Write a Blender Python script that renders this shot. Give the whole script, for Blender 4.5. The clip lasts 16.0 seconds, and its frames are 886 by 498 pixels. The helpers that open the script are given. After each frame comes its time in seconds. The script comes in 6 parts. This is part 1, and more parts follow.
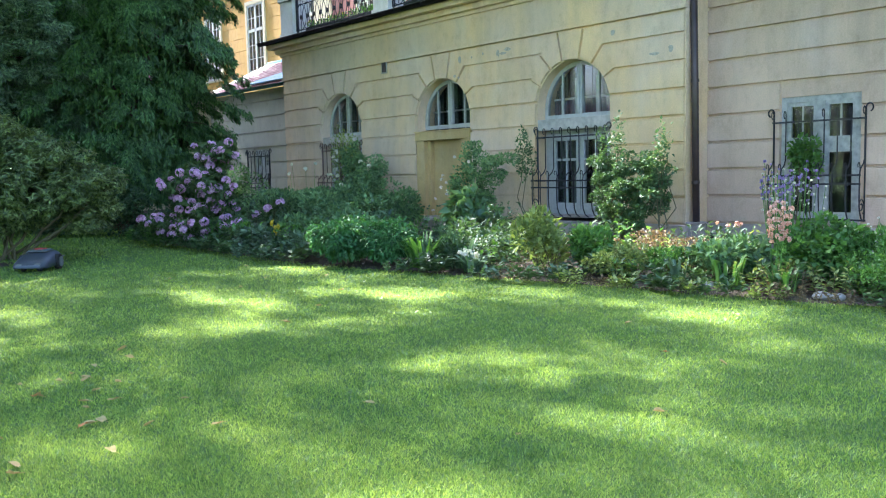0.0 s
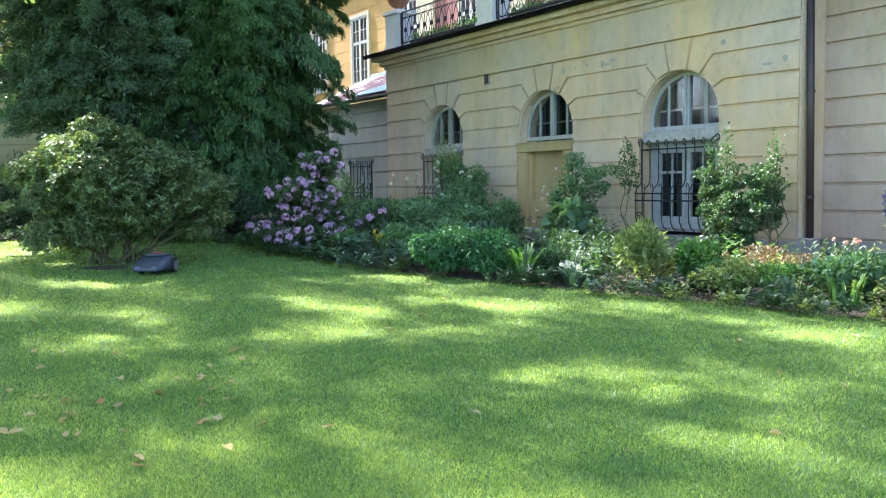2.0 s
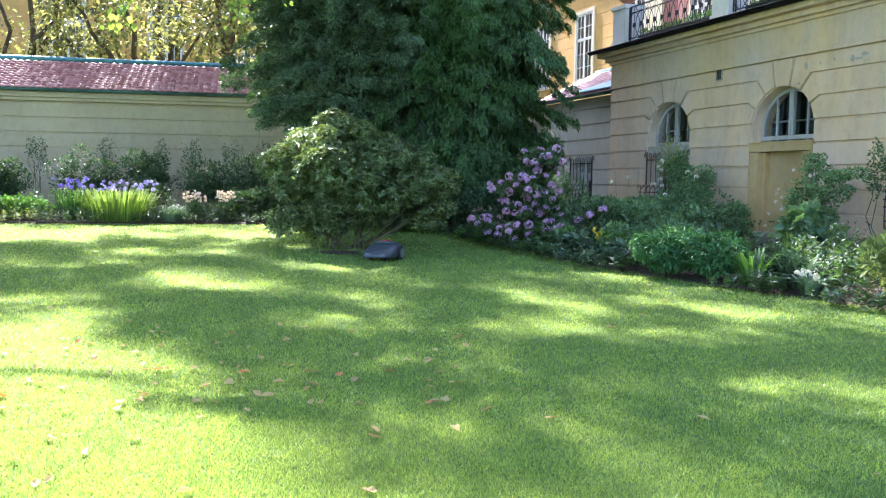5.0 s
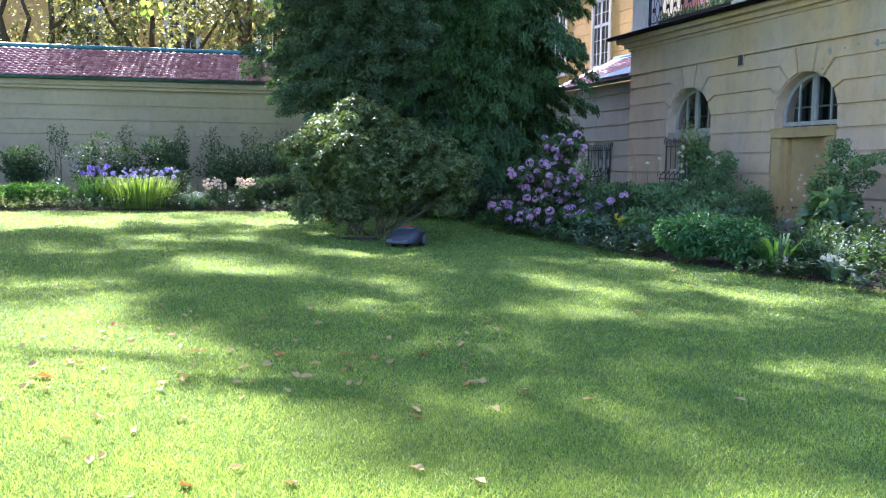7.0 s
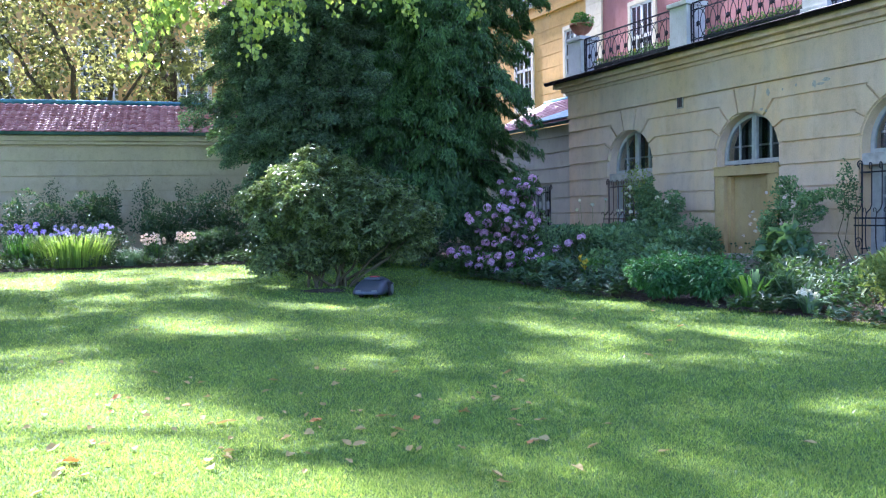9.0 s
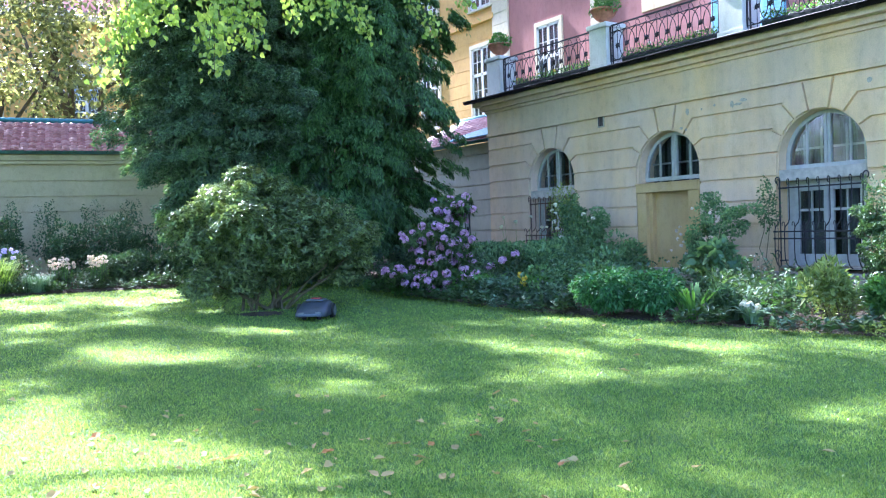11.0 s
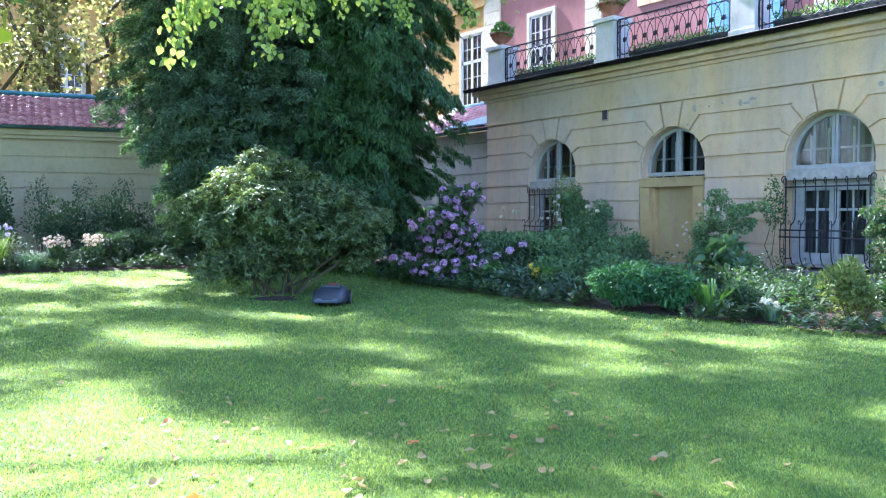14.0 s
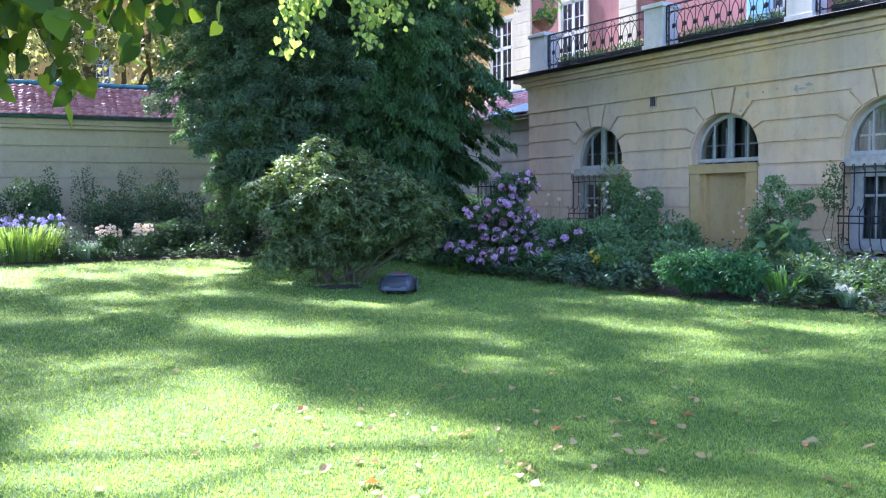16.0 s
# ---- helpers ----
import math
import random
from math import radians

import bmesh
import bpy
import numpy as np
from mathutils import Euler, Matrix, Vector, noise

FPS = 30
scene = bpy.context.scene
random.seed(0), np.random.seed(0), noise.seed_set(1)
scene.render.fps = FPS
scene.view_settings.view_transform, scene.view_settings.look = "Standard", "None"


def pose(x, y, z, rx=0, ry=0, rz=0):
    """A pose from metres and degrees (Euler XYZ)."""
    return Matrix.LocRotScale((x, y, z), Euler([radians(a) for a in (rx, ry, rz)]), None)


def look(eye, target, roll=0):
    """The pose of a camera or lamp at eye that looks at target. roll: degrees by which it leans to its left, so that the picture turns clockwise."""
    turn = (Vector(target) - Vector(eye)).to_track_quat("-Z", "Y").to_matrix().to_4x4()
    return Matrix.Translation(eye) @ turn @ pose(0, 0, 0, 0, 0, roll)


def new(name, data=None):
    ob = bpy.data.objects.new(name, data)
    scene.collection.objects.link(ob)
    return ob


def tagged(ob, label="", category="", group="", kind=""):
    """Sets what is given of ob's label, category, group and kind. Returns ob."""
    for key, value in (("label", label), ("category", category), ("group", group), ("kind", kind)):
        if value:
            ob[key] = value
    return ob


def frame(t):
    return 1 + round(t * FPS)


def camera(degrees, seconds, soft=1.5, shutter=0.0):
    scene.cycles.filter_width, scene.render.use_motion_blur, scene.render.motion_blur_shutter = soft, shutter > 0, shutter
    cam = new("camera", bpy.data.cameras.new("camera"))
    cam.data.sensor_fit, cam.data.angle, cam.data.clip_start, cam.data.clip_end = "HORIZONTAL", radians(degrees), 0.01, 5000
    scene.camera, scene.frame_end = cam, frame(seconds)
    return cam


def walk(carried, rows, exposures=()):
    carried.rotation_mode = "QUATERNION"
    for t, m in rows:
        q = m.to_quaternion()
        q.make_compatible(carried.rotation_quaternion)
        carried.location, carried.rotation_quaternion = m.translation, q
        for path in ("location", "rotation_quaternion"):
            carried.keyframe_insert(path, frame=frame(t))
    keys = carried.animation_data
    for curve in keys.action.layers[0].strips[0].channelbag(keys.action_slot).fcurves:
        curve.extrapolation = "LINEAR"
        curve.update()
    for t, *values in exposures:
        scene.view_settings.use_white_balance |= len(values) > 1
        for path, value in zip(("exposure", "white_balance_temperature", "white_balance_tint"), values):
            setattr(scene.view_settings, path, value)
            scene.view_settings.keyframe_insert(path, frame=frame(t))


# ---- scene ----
cam = camera(55.4, 16.0, 1.1)
PATH = [
    (0, (0.0, 0.015, 1.492), (1.31, 1.515, 1.307), -1.4),
    (0.5, (-0.002, 0.027, 1.488), (1.293, 1.541, 1.31), -1.5),
    (1, (-0.015, 0.044, 1.485), (1.247, 1.586, 1.318), -1.4),
    (1.5, (-0.038, 0.07, 1.477), (1.174, 1.653, 1.32), -1.3),
    (2, (-0.073, 0.063, 1.487), (1.061, 1.703, 1.333), -0.8),
    (2.5, (-0.09, 0.068, 1.479), (0.953, 1.767, 1.325), -0.6),
    (3, (-0.128, 0.064, 1.49), (0.816, 1.82, 1.337), -0.5),
    (3.5, (-0.155, 0.076, 1.482), (0.7, 1.878, 1.337), -0.2),
    (4, (-0.169, 0.075, 1.491), (0.613, 1.909, 1.343), 0.3),
    (4.5, (-0.188, 0.069, 1.478), (0.539, 1.926, 1.327), 0.6),
    (6.8, (-0.324, 0.087, 1.445), (0.332, 1.966, 1.246), 1.0),
    (7, (-0.365, 0.089, 1.434), (0.298, 1.966, 1.245), 0.7),
    (7.5, (-0.483, 0.228, 1.434), (0.198, 2.101, 1.268), 0.5),
    (8, (-0.628, 0.39, 1.471), (0.096, 2.249, 1.336), 0.1),
    (8.5, (-0.879, 0.528, 1.464), (-0.093, 2.364, 1.358), -0.7),
    (9, (-1.132, 0.621, 1.485), (-0.277, 2.427, 1.4), -1.1),
    (9.5, (-1.304, 0.785, 1.491), (-0.367, 2.55, 1.422), -1.4),
    (10, (-1.435, 0.947, 1.512), (-0.416, 2.667, 1.451), -1.6),
    (10.2, (-1.508, 0.994, 1.5), (-0.461, 2.697, 1.444), -1.9),
    (12.3, (-2.14, 1.354, 1.596), (-1.025, 3.014, 1.551), -1.6),
    (12.5, (-2.158, 1.414, 1.591), (-1.026, 3.062, 1.551), -1.6),
    (13, (-2.264, 1.511, 1.591), (-1.106, 3.141, 1.539), -1.3),
    (13.5, (-2.428, 1.548, 1.607), (-1.266, 3.174, 1.536), -0.6),
    (14, (-2.53, 1.582, 1.599), (-1.384, 3.219, 1.514), -0.2),
    (14.5, (-2.658, 1.681, 1.589), (-1.548, 3.341, 1.487), 0.0),
    (15, (-2.834, 1.82, 1.598), (-1.732, 3.487, 1.503), 0.4),
    (15.5, (-3.008, 1.971, 1.596), (-1.897, 3.631, 1.495), -0.2),
    (16, (-3.311, 2.065, 1.611), (-2.185, 3.713, 1.497), -0.5),
]
walk(cam, [(t, look(eye, target, roll)) for t, eye, target, roll in PATH], [(0, 2.87, 5800, 15), (4.5, 2.9, 5850, 20), (7, 2.47, 5450, 31), (9, 2.65, 5200, 30), (10.2, 2.9, 5100, 25), (12.5, 3.03, 5100, 22), (16, 2.7, 5200, 32)])

# ---- sky, sun ----
TO_SUN = Vector((-0.10, 1.0, 1.02)).normalized()
world = bpy.data.worlds.new("sky")
scene.world = world
world.use_nodes = True
wn = world.node_tree.nodes
sky = wn.new("ShaderNodeTexSky")
sky.sky_type, sky.sun_disc = 'NISHITA', False
sky.sun_elevation = math.asin(TO_SUN.z)
sky.sun_rotation = math.atan2(TO_SUN.x, TO_SUN.y)
sky.air_density, sky.dust_density, sky.ozone_density = 1.0, 1.5, 1.0
world.node_tree.links.new(sky.outputs["Color"], wn["Background"].inputs["Color"])
wn["Background"].inputs["Strength"].default_value = 0.107
sun = new("sun", bpy.data.lights.new("sun", 'SUN'))
sun.data.energy, sun.data.angle, sun.data.color = 4.6, radians(1.3), (1.0, 0.94, 0.84)
sun.matrix_world = look(TO_SUN * 60, (0, 0, 0))


# ---- materials ----
def nodes_of(name, rough=0.8, metal=0.0):
    m = bpy.data.materials.new(name)
    m.use_nodes = True
    nt = m.node_tree
    b = nt.nodes["Principled BSDF"]
    b.inputs["Roughness"].default_value, b.inputs["Metallic"].default_value = rough, metal
    return m, nt, b


def noise_node(nt, scale, detail=4.0, stretch=(1, 1, 1), rough=0.6):
    tc = nt.nodes.new("ShaderNodeNewGeometry")
    mp = nt.nodes.new("ShaderNodeMapping")
    mp.inputs["Scale"].default_value = stretch
    nz = nt.nodes.new("ShaderNodeTexNoise")
    nz.inputs["Scale"].default_value, nz.inputs["Detail"].default_value, nz.inputs["Roughness"].default_value = scale, detail, rough
    nt.links.new(tc.outputs["Position"], mp.inputs["Vector"])
    nt.links.new(mp.outputs["Vector"], nz.inputs["Vector"])
    return nz.outputs["Fac"]


def ramp(nt, fac, stops):
    r = nt.nodes.new("ShaderNodeValToRGB")
    el = r.color_ramp.elements
    while len(el) < len(stops):
        el.new(0.5)
    for e, (p, c) in zip(el, stops):
        e.position, e.color = p, (*c, 1)
    nt.links.new(fac, r.inputs["Fac"])
    return r.outputs["Color"]


def mix(nt, fac, a, b, mode='MIX'):
    n = nt.nodes.new("ShaderNodeMix")
    n.data_type, n.blend_type = 'RGBA', mode
    for sock, v in ((0, fac), (6, a), (7, b)):
        if isinstance(v, (int, float)):
            n.inputs[sock].default_value = v
        elif isinstance(v, tuple):
            n.inputs[sock].default_value = (*v, 1)
        else:
            nt.links.new(v, n.inputs[sock])
    return n.outputs[2]


def bump(nt, b, fac, strength=0.3, distance=0.01):
    n = nt.nodes.new("ShaderNodeBump")
    n.inputs["Strength"].default_value, n.inputs["Distance"].default_value = strength, distance
    nt.links.new(fac, n.inputs["Height"])
    nt.links.new(n.outputs["Normal"], b.inputs["Normal"])


def plain(name, col, rough=0.6, metal=0.0, vary=0.15, scale=6.0, bumpy=0.1):
    m, nt, b = nodes_of(name, rough, metal)
    f = noise_node(nt, scale)
    lo = tuple(c * (1 - vary) for c in col)
    hi = tuple(min(1, c * (1 + vary)) for c in col)
    nt.links.new(ramp(nt, f, [(0.3, lo), (0.7, hi)]), b.inputs["Base Color"])
    if bumpy:
        bump(nt, b, noise_node(nt, scale * 14), bumpy, 0.004)
    return m


def stucco(name, col, grime, streak=0.5, patch=0.35, wash=None):
    """Old lime plaster: broad tone patches, rain streaks, fine sandy grain."""
    m, nt, b = nodes_of(name, 0.92)
    lo, hi = tuple(c * 0.86 for c in col), tuple(min(1, c * 1.08) for c in col)
    base = ramp(nt, noise_node(nt, 0.55, 5), [(0.32, lo), (0.68, hi)])
    if wash:
        # areas where the colour wash has faded to the bare render below
        base = mix(nt, ramp(nt, noise_node(nt, 0.42, 4, (1, 1, 0.55), 0.55), [(0.40, (0, 0, 0)), (0.60, (0.9, 0.9, 0.9))]), base, wash)
    pale = tuple(0.35 + 0.55 * c for c in col)
    base = mix(nt, ramp(nt, noise_node(nt, 1.3, 3, (1, 1, 0.5)), [(0.52, (0, 0, 0)), (0.72, (patch, patch, patch))]), base, pale)
    st = ramp(nt, noise_node(nt, 1.3, 6, (1, 1.6, 0.16)), [(0.47, (0, 0, 0)), (0.72, (streak, streak, streak))])
    base = mix(nt, st, base, grime)
    soot = ramp(nt, noise_node(nt, 0.8, 7, (1, 1, 0.45), 0.7), [(0.52, (0, 0, 0)), (0.76, (patch, patch, patch))])
    base = mix(nt, soot, base, tuple(0.5 * (c + g) for c, g in zip(col, grime)))
    mottle = ramp(nt, noise_node(nt, 5.5, 6, (1, 1, 0.7), 0.7), [(0.30, (0.87, 0.85, 0.82)), (0.48, (1, 1, 1)), (0.75, (1.06, 1.06, 1.05))])
    base = mix(nt, 1.0, base, mottle, 'MULTIPLY')
    fine = ramp(nt, noise_node(nt, 40, 3), [(0.3, (0.86, 0.86, 0.86)), (0.7, (1, 1, 1))])
    base = mix(nt, 1.0, base, fine, 'MULTIPLY')
    nt.links.new(base, b.inputs["Base Color"])
    bump(nt, b, noise_node(nt, 55, 4), 0.25, 0.006)
    return m


def leaf_material(name, dark, light, glow=0.35, rough=0.45, tint=(1.25, 1.3, 0.5)):
    """Thin leaf: glossy face, light through the blade, each leaf its own tone."""
    m, nt, b = nodes_of(name, rough)
    g = nt.nodes.new("ShaderNodeNewGeometry")
    col = ramp(nt, g.outputs["Random Per Island"], [(0.0, dark), (0.75, light), (1.0, tuple(min(1, c * 1.25) for c in light))])
    big = ramp(nt, noise_node(nt, 1.6, 2), [(0.3, (0.72, 0.76, 0.78)), (0.7, (1.1, 1.08, 0.95))])
    col = mix(nt, 1.0, col, big, 'MULTIPLY')
    nt.links.new(col, b.inputs["Base Color"])
    tr = nt.nodes.new("ShaderNodeBsdfTranslucent")
    nt.links.new(mix(nt, 1.0, col, tint, 'MULTIPLY'), tr.inputs["Color"])
    mx = nt.nodes.new("ShaderNodeMixShader")
    mx.inputs[0].default_value = glow
    nt.links.new(b.outputs[0], mx.inputs[1])
    nt.links.new(tr.outputs[0], mx.inputs[2])
    nt.links.new(mx.outputs[0], nt.nodes["Material Output"].inputs["Surface"])
    return m


def glass_material():
    m, nt, b = nodes_of("window_glass", 0.03)
    b.inputs["Base Color"].default_value = (0.9, 0.95, 0.95, 1)
    b.inputs["Transmission Weight"].default_value = 1.0
    b.inputs["IOR"].default_value = 1.45
    return m


def lawn_material():
    m, nt, b = nodes_of("lawn", 0.9)
    c1 = ramp(nt, noise_node(nt, 0.35, 4), [(0.3, (0.10, 0.19, 0.040)), (0.7, (0.16, 0.25, 0.055))])
    c2 = ramp(nt, noise_node(nt, 14, 6), [(0.25, (0.55, 0.6, 0.5)), (0.6, (1.0, 1.0, 1.0)), (0.8, (1.2, 1.15, 1.0))])
    col = mix(nt, 1.0, c1, c2, 'MULTIPLY')
    c3 = ramp(nt, noise_node(nt, 110, 3), [(0.3, (0.6, 0.6, 0.6)), (0.7, (1.2, 1.2, 1.1))])
    nt.links.new(mix(nt, 1.0, col, c3, 'MULTIPLY'), b.inputs["Base Color"])
    bump(nt, b, noise_node(nt, 70, 4), 0.8, 0.03)
    return m


def soil_material():
    m, nt, b = nodes_of("soil", 0.95)
    c = ramp(nt, noise_node(nt, 9, 8), [(0.3, (0.035, 0.024, 0.015)), (0.6, (0.10, 0.075, 0.05)), (0.8, (0.20, 0.16, 0.11))])
    nt.links.new(c, b.inputs["Base Color"])
    bump(nt, b, noise_node(nt, 25, 6), 1.0, 0.05)
    return m


def tile_material():
    m, nt, b = nodes_of("clay_tile", 0.43)
    oi = nt.nodes.new("ShaderNodeObjectInfo")
    g = nt.nodes.new("ShaderNodeNewGeometry")
    add = nt.nodes.new("ShaderNodeMath")
    add.operation = 'ADD'
    nt.links.new(oi.outputs["Random"], add.inputs[0])
    nt.links.new(g.outputs["Random Per Island"], add.inputs[1])
    fr = nt.nodes.new("ShaderNodeMath")
    fr.operation = 'FRACT'
    nt.links.new(add.outputs[0], fr.inputs[0])
    c = ramp(nt, fr.outputs[0], [(0, (0.34, 0.10, 0.10)), (0.5, (0.46, 0.17, 0.17)), (1, (0.56, 0.26, 0.25))])
    c = mix(nt, 1.0, c, ramp(nt, noise_node(nt, 18, 5), [(0.3, (0.7, 0.7, 0.7)), (0.7, (1.1, 1.05, 1.05))]), 'MULTIPLY')
    nt.links.new(c, b.inputs["Base Color"])
    return m


YELLOW = stucco("yellow_plaster", (0.84, 0.605, 0.34), (0.47, 0.37, 0.28), 0.42, 0.5, (0.73, 0.58, 0.46))
BEIGE = stucco("beige_plaster", (0.66, 0.485, 0.36), (0.37, 0.29, 0.22), 0.5, 0.45)
GREY_WALL = stucco("greyish_plaster", (0.57, 0.51, 0.42), (0.34, 0.32, 0.27), 0.4, 0.3)
GARDEN = stucco("garden_wall_plaster", (0.60, 0.495, 0.33), (0.43, 0.38, 0.26), 0.35, 0.25)
PLINTH = stucco("grey_plinth", (0.42, 0.365, 0.335), (0.20, 0.19, 0.18), 0.5, 0.3)
OCHRE = stucco("ochre_plaster", (0.66, 0.40, 0.13), (0.48, 0.30, 0.12), 0.25, 0.1)
PINK = stucco("pink_plaster", (0.43, 0.19, 0.175), (0.34, 0.17, 0.15), 0.2, 0.1)
CREAM = stucco("cream_trim", (0.66, 0.58, 0.42), (0.5, 0.45, 0.35), 0.25, 0.2)
WHITE_PIER = stucco("white_pier_plaster", (0.76, 0.74, 0.70), (0.5, 0.5, 0.47), 0.3, 0.2)
NICHE = stucco("ochre_door_niche", (0.60, 0.43, 0.19), (0.42, 0.33, 0.20), 0.3, 0.2)
BARE = plain("bare_mortar", (0.42, 0.38, 0.32), 0.95, 0, 0.25, 30, 0.4)
PAINT = plain("weathered_white_paint", (0.45, 0.455, 0.44), 0.55, 0, 0.14, 8, 0.15)
OLD_PAINT = plain("peeled_grey_paint", (0.40, 0.40, 0.375), 0.65, 0, 0.3, 10, 0.3)
WHITE = plain("white_paint", (0.64, 0.63, 0.60), 0.5, 0, 0.06, 5, 0.1)
BLUE = plain("pale_blue_paint", (0.28, 0.55, 0.72), 0.5, 0, 0.08, 5, 0.1)
IRON = plain("wrought_iron", (0.045, 0.045, 0.055), 0.5, 0.6, 0.3, 25, 0.2)
# reddish iron: rust on the vent, sunlight put in the colour on one grille
LIT_RUST = plain("lit_rusty_iron", (0.16, 0.10, 0.085), 0.6, 0.4, 0.3, 25, 0.2)
PIPE = plain("brown_pipe", (0.075, 0.055, 0.055), 0.42, 0.35, 0.2, 4, 0.1)
GUTTER = plain("dark_gutter", (0.035, 0.03, 0.035), 0.5, 0.0, 0.2, 4, 0.1)
GUTTER.node_tree.nodes["Principled BSDF"].inputs["Specular IOR Level"].default_value = 0.12
COPPER = plain("patina_gutter", (0.20, 0.40, 0.39), 0.5, 0.0, 0.25, 6, 0.1)
ZINC = plain("blue_zinc", (0.11, 0.30, 0.38), 0.34, 0.25, 0.3, 9, 0.25)
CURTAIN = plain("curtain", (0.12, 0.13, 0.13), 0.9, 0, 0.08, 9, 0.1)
# near-black that stands for the shade inside rooms and openings
DARK = plain("painted_shade", (0.035, 0.035, 0.04), 0.9, 0, 0.2, 2, 0)
TERRA = plain("terracotta", (0.40, 0.17, 0.10), 0.8, 0, 0.25, 12, 0.3)
BARK = plain("bark", (0.10, 0.075, 0.055), 0.95, 0, 0.4, 12, 0.8)
TWIG = plain("twig", (0.11, 0.10, 0.05), 0.8, 0, 0.3, 20, 0.3)
CANE = plain("bamboo_cane", (0.42, 0.36, 0.2), 0.7, 0, 0.2, 20, 0.2)
STONE = plain("field_stone", (0.40, 0.38, 0.35), 0.9, 0, 0.2, 14, 0.5)
PLANTER = plain("dark_green_box", (0.02, 0.035, 0.03), 0.5, 0, 0.2, 8, 0.1)
TRANSOM = plain("stained_beam_paint", (0.44, 0.41, 0.37), 0.8, 0, 0.25, 7, 0.3)
GLASS = glass_material()
LAWN, SOIL, TILE = lawn_material(), soil_material(), tile_material()
BLADE = leaf_material("grass_blade", (0.092, 0.225, 0.046), (0.25, 0.42, 0.098), 0.5, 0.40, (2.2, 1.55, 1.15))
CONIFER = leaf_material("conifer_spray", (0.036, 0.085, 0.055), (0.165, 0.265, 0.15), 0.25, 0.38, (1.2, 1.3, 0.5))
RHODO = leaf_material("rhododendron_leaf", (0.055, 0.10, 0.040), (0.25, 0.335, 0.135), 0.30, 0.32, (1.25, 1.25, 0.6))
RHODO2 = leaf_material("purple_rhododendron_leaf", (0.04, 0.095, 0.035), (0.12, 0.20, 0.07), 0.25, 0.4)
LIME_LEAF = leaf_material("linden_leaf", (0.05, 0.115, 0.02), (0.14, 0.24, 0.03), 0.45, 0.45, (1.6, 1.5, 0.35))
FAR_LEAF = leaf_material("far_tree_leaf", (0.095, 0.105, 0.045), (0.33, 0.33, 0.16), 0.4, 0.35, (1.15, 1.15, 0.65))
ROSE = leaf_material("bed_leaf", (0.078, 0.175, 0.09), (0.215, 0.355, 0.18), 0.3, 0.5)
CLIMBER = leaf_material("rose_leaf", (0.04, 0.095, 0.045), (0.12, 0.21, 0.09), 0.25, 0.55)
FRESH = leaf_material("fresh_leaf", (0.065, 0.17, 0.045), (0.15, 0.31, 0.08), 0.35, 0.5)
MINT = leaf_material("dense_mound_leaf", (0.035, 0.13, 0.05), (0.095, 0.26, 0.09), 0.3, 0.55)
GOLD = leaf_material("golden_leaf", (0.14, 0.21, 0.06), (0.34, 0.41, 0.16), 0.35, 0.5)
SILVER = leaf_material("grey_green_leaf", (0.085, 0.15, 0.095), (0.18, 0.275, 0.18), 0.25, 0.6, (1.1, 1.2, 0.8))
RUSSET = leaf_material("russet_leaf", (0.13, 0.09, 0.06), (0.24, 0.19, 0.10), 0.25, 0.6, (1.2, 1.0, 0.7))
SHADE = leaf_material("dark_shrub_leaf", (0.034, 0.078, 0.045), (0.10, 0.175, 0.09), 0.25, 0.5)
PURPLE = leaf_material("lilac_petal", (0.66, 0.34, 0.63), (0.88, 0.62, 0.85), 0.35, 0.6, (1.1, 0.9, 1.15))
VIOLET = leaf_material("violet_petal", (0.20, 0.14, 0.55), (0.42, 0.34, 0.78), 0.35, 0.6, (1, 0.95, 1.15))
BLUSH = leaf_material("blush_petal", (0.76, 0.60, 0.55), (0.9, 0.83, 0.78), 0.35, 0.6, (1.05, 0.95, 0.9))
CORAL = leaf_material("coral_petal", (0.80, 0.42, 0.35), (0.90, 0.66, 0.56), 0.35, 0.6, (1.1, 0.9, 0.85))
IVORY = leaf_material("ivory_petal", (0.78, 0.76, 0.62), (0.9, 0.88, 0.78), 0.3, 0.6, (1, 1, 0.9))
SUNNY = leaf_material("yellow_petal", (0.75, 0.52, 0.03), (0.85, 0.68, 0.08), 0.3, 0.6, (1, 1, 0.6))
FALLEN = leaf_material("fallen_leaf", (0.22, 0.13, 0.05), (0.46, 0.33, 0.15), 0.2, 0.9, (1.1, 1, 0.7))
RED_FALLEN = leaf_material("rusty_fallen_leaf", (0.40, 0.14, 0.05), (0.55, 0.24, 0.08), 0.2, 0.7, (1.1, 0.9, 0.6))


# ---- building helpers ----
def ground_z(x, y):
    """The lawn climbs gently away from the house front towards the garden wall."""
    return 0.022 * (math.log1p(math.exp((y - 8.0) / 1.5)) * 1.5)


def ground_np(x, y):
    return 0.022 * np.logaddexp(0, (y - 8.0) / 1.5) * 1.5


def link_mesh(name, verts, faces, material, parent=None, label="", smooth=False):
    me = bpy.data.meshes.new(name)
    me.from_pydata([tuple(v) for v in verts], [], faces)
    me.materials.append(material)
    if smooth:
        me.polygons.foreach_set("use_smooth", [True] * len(me.polygons))
    me.update()
    ob = new(name, me)
    ob.parent = parent
    if label:
        ob["label"] = label
    return ob


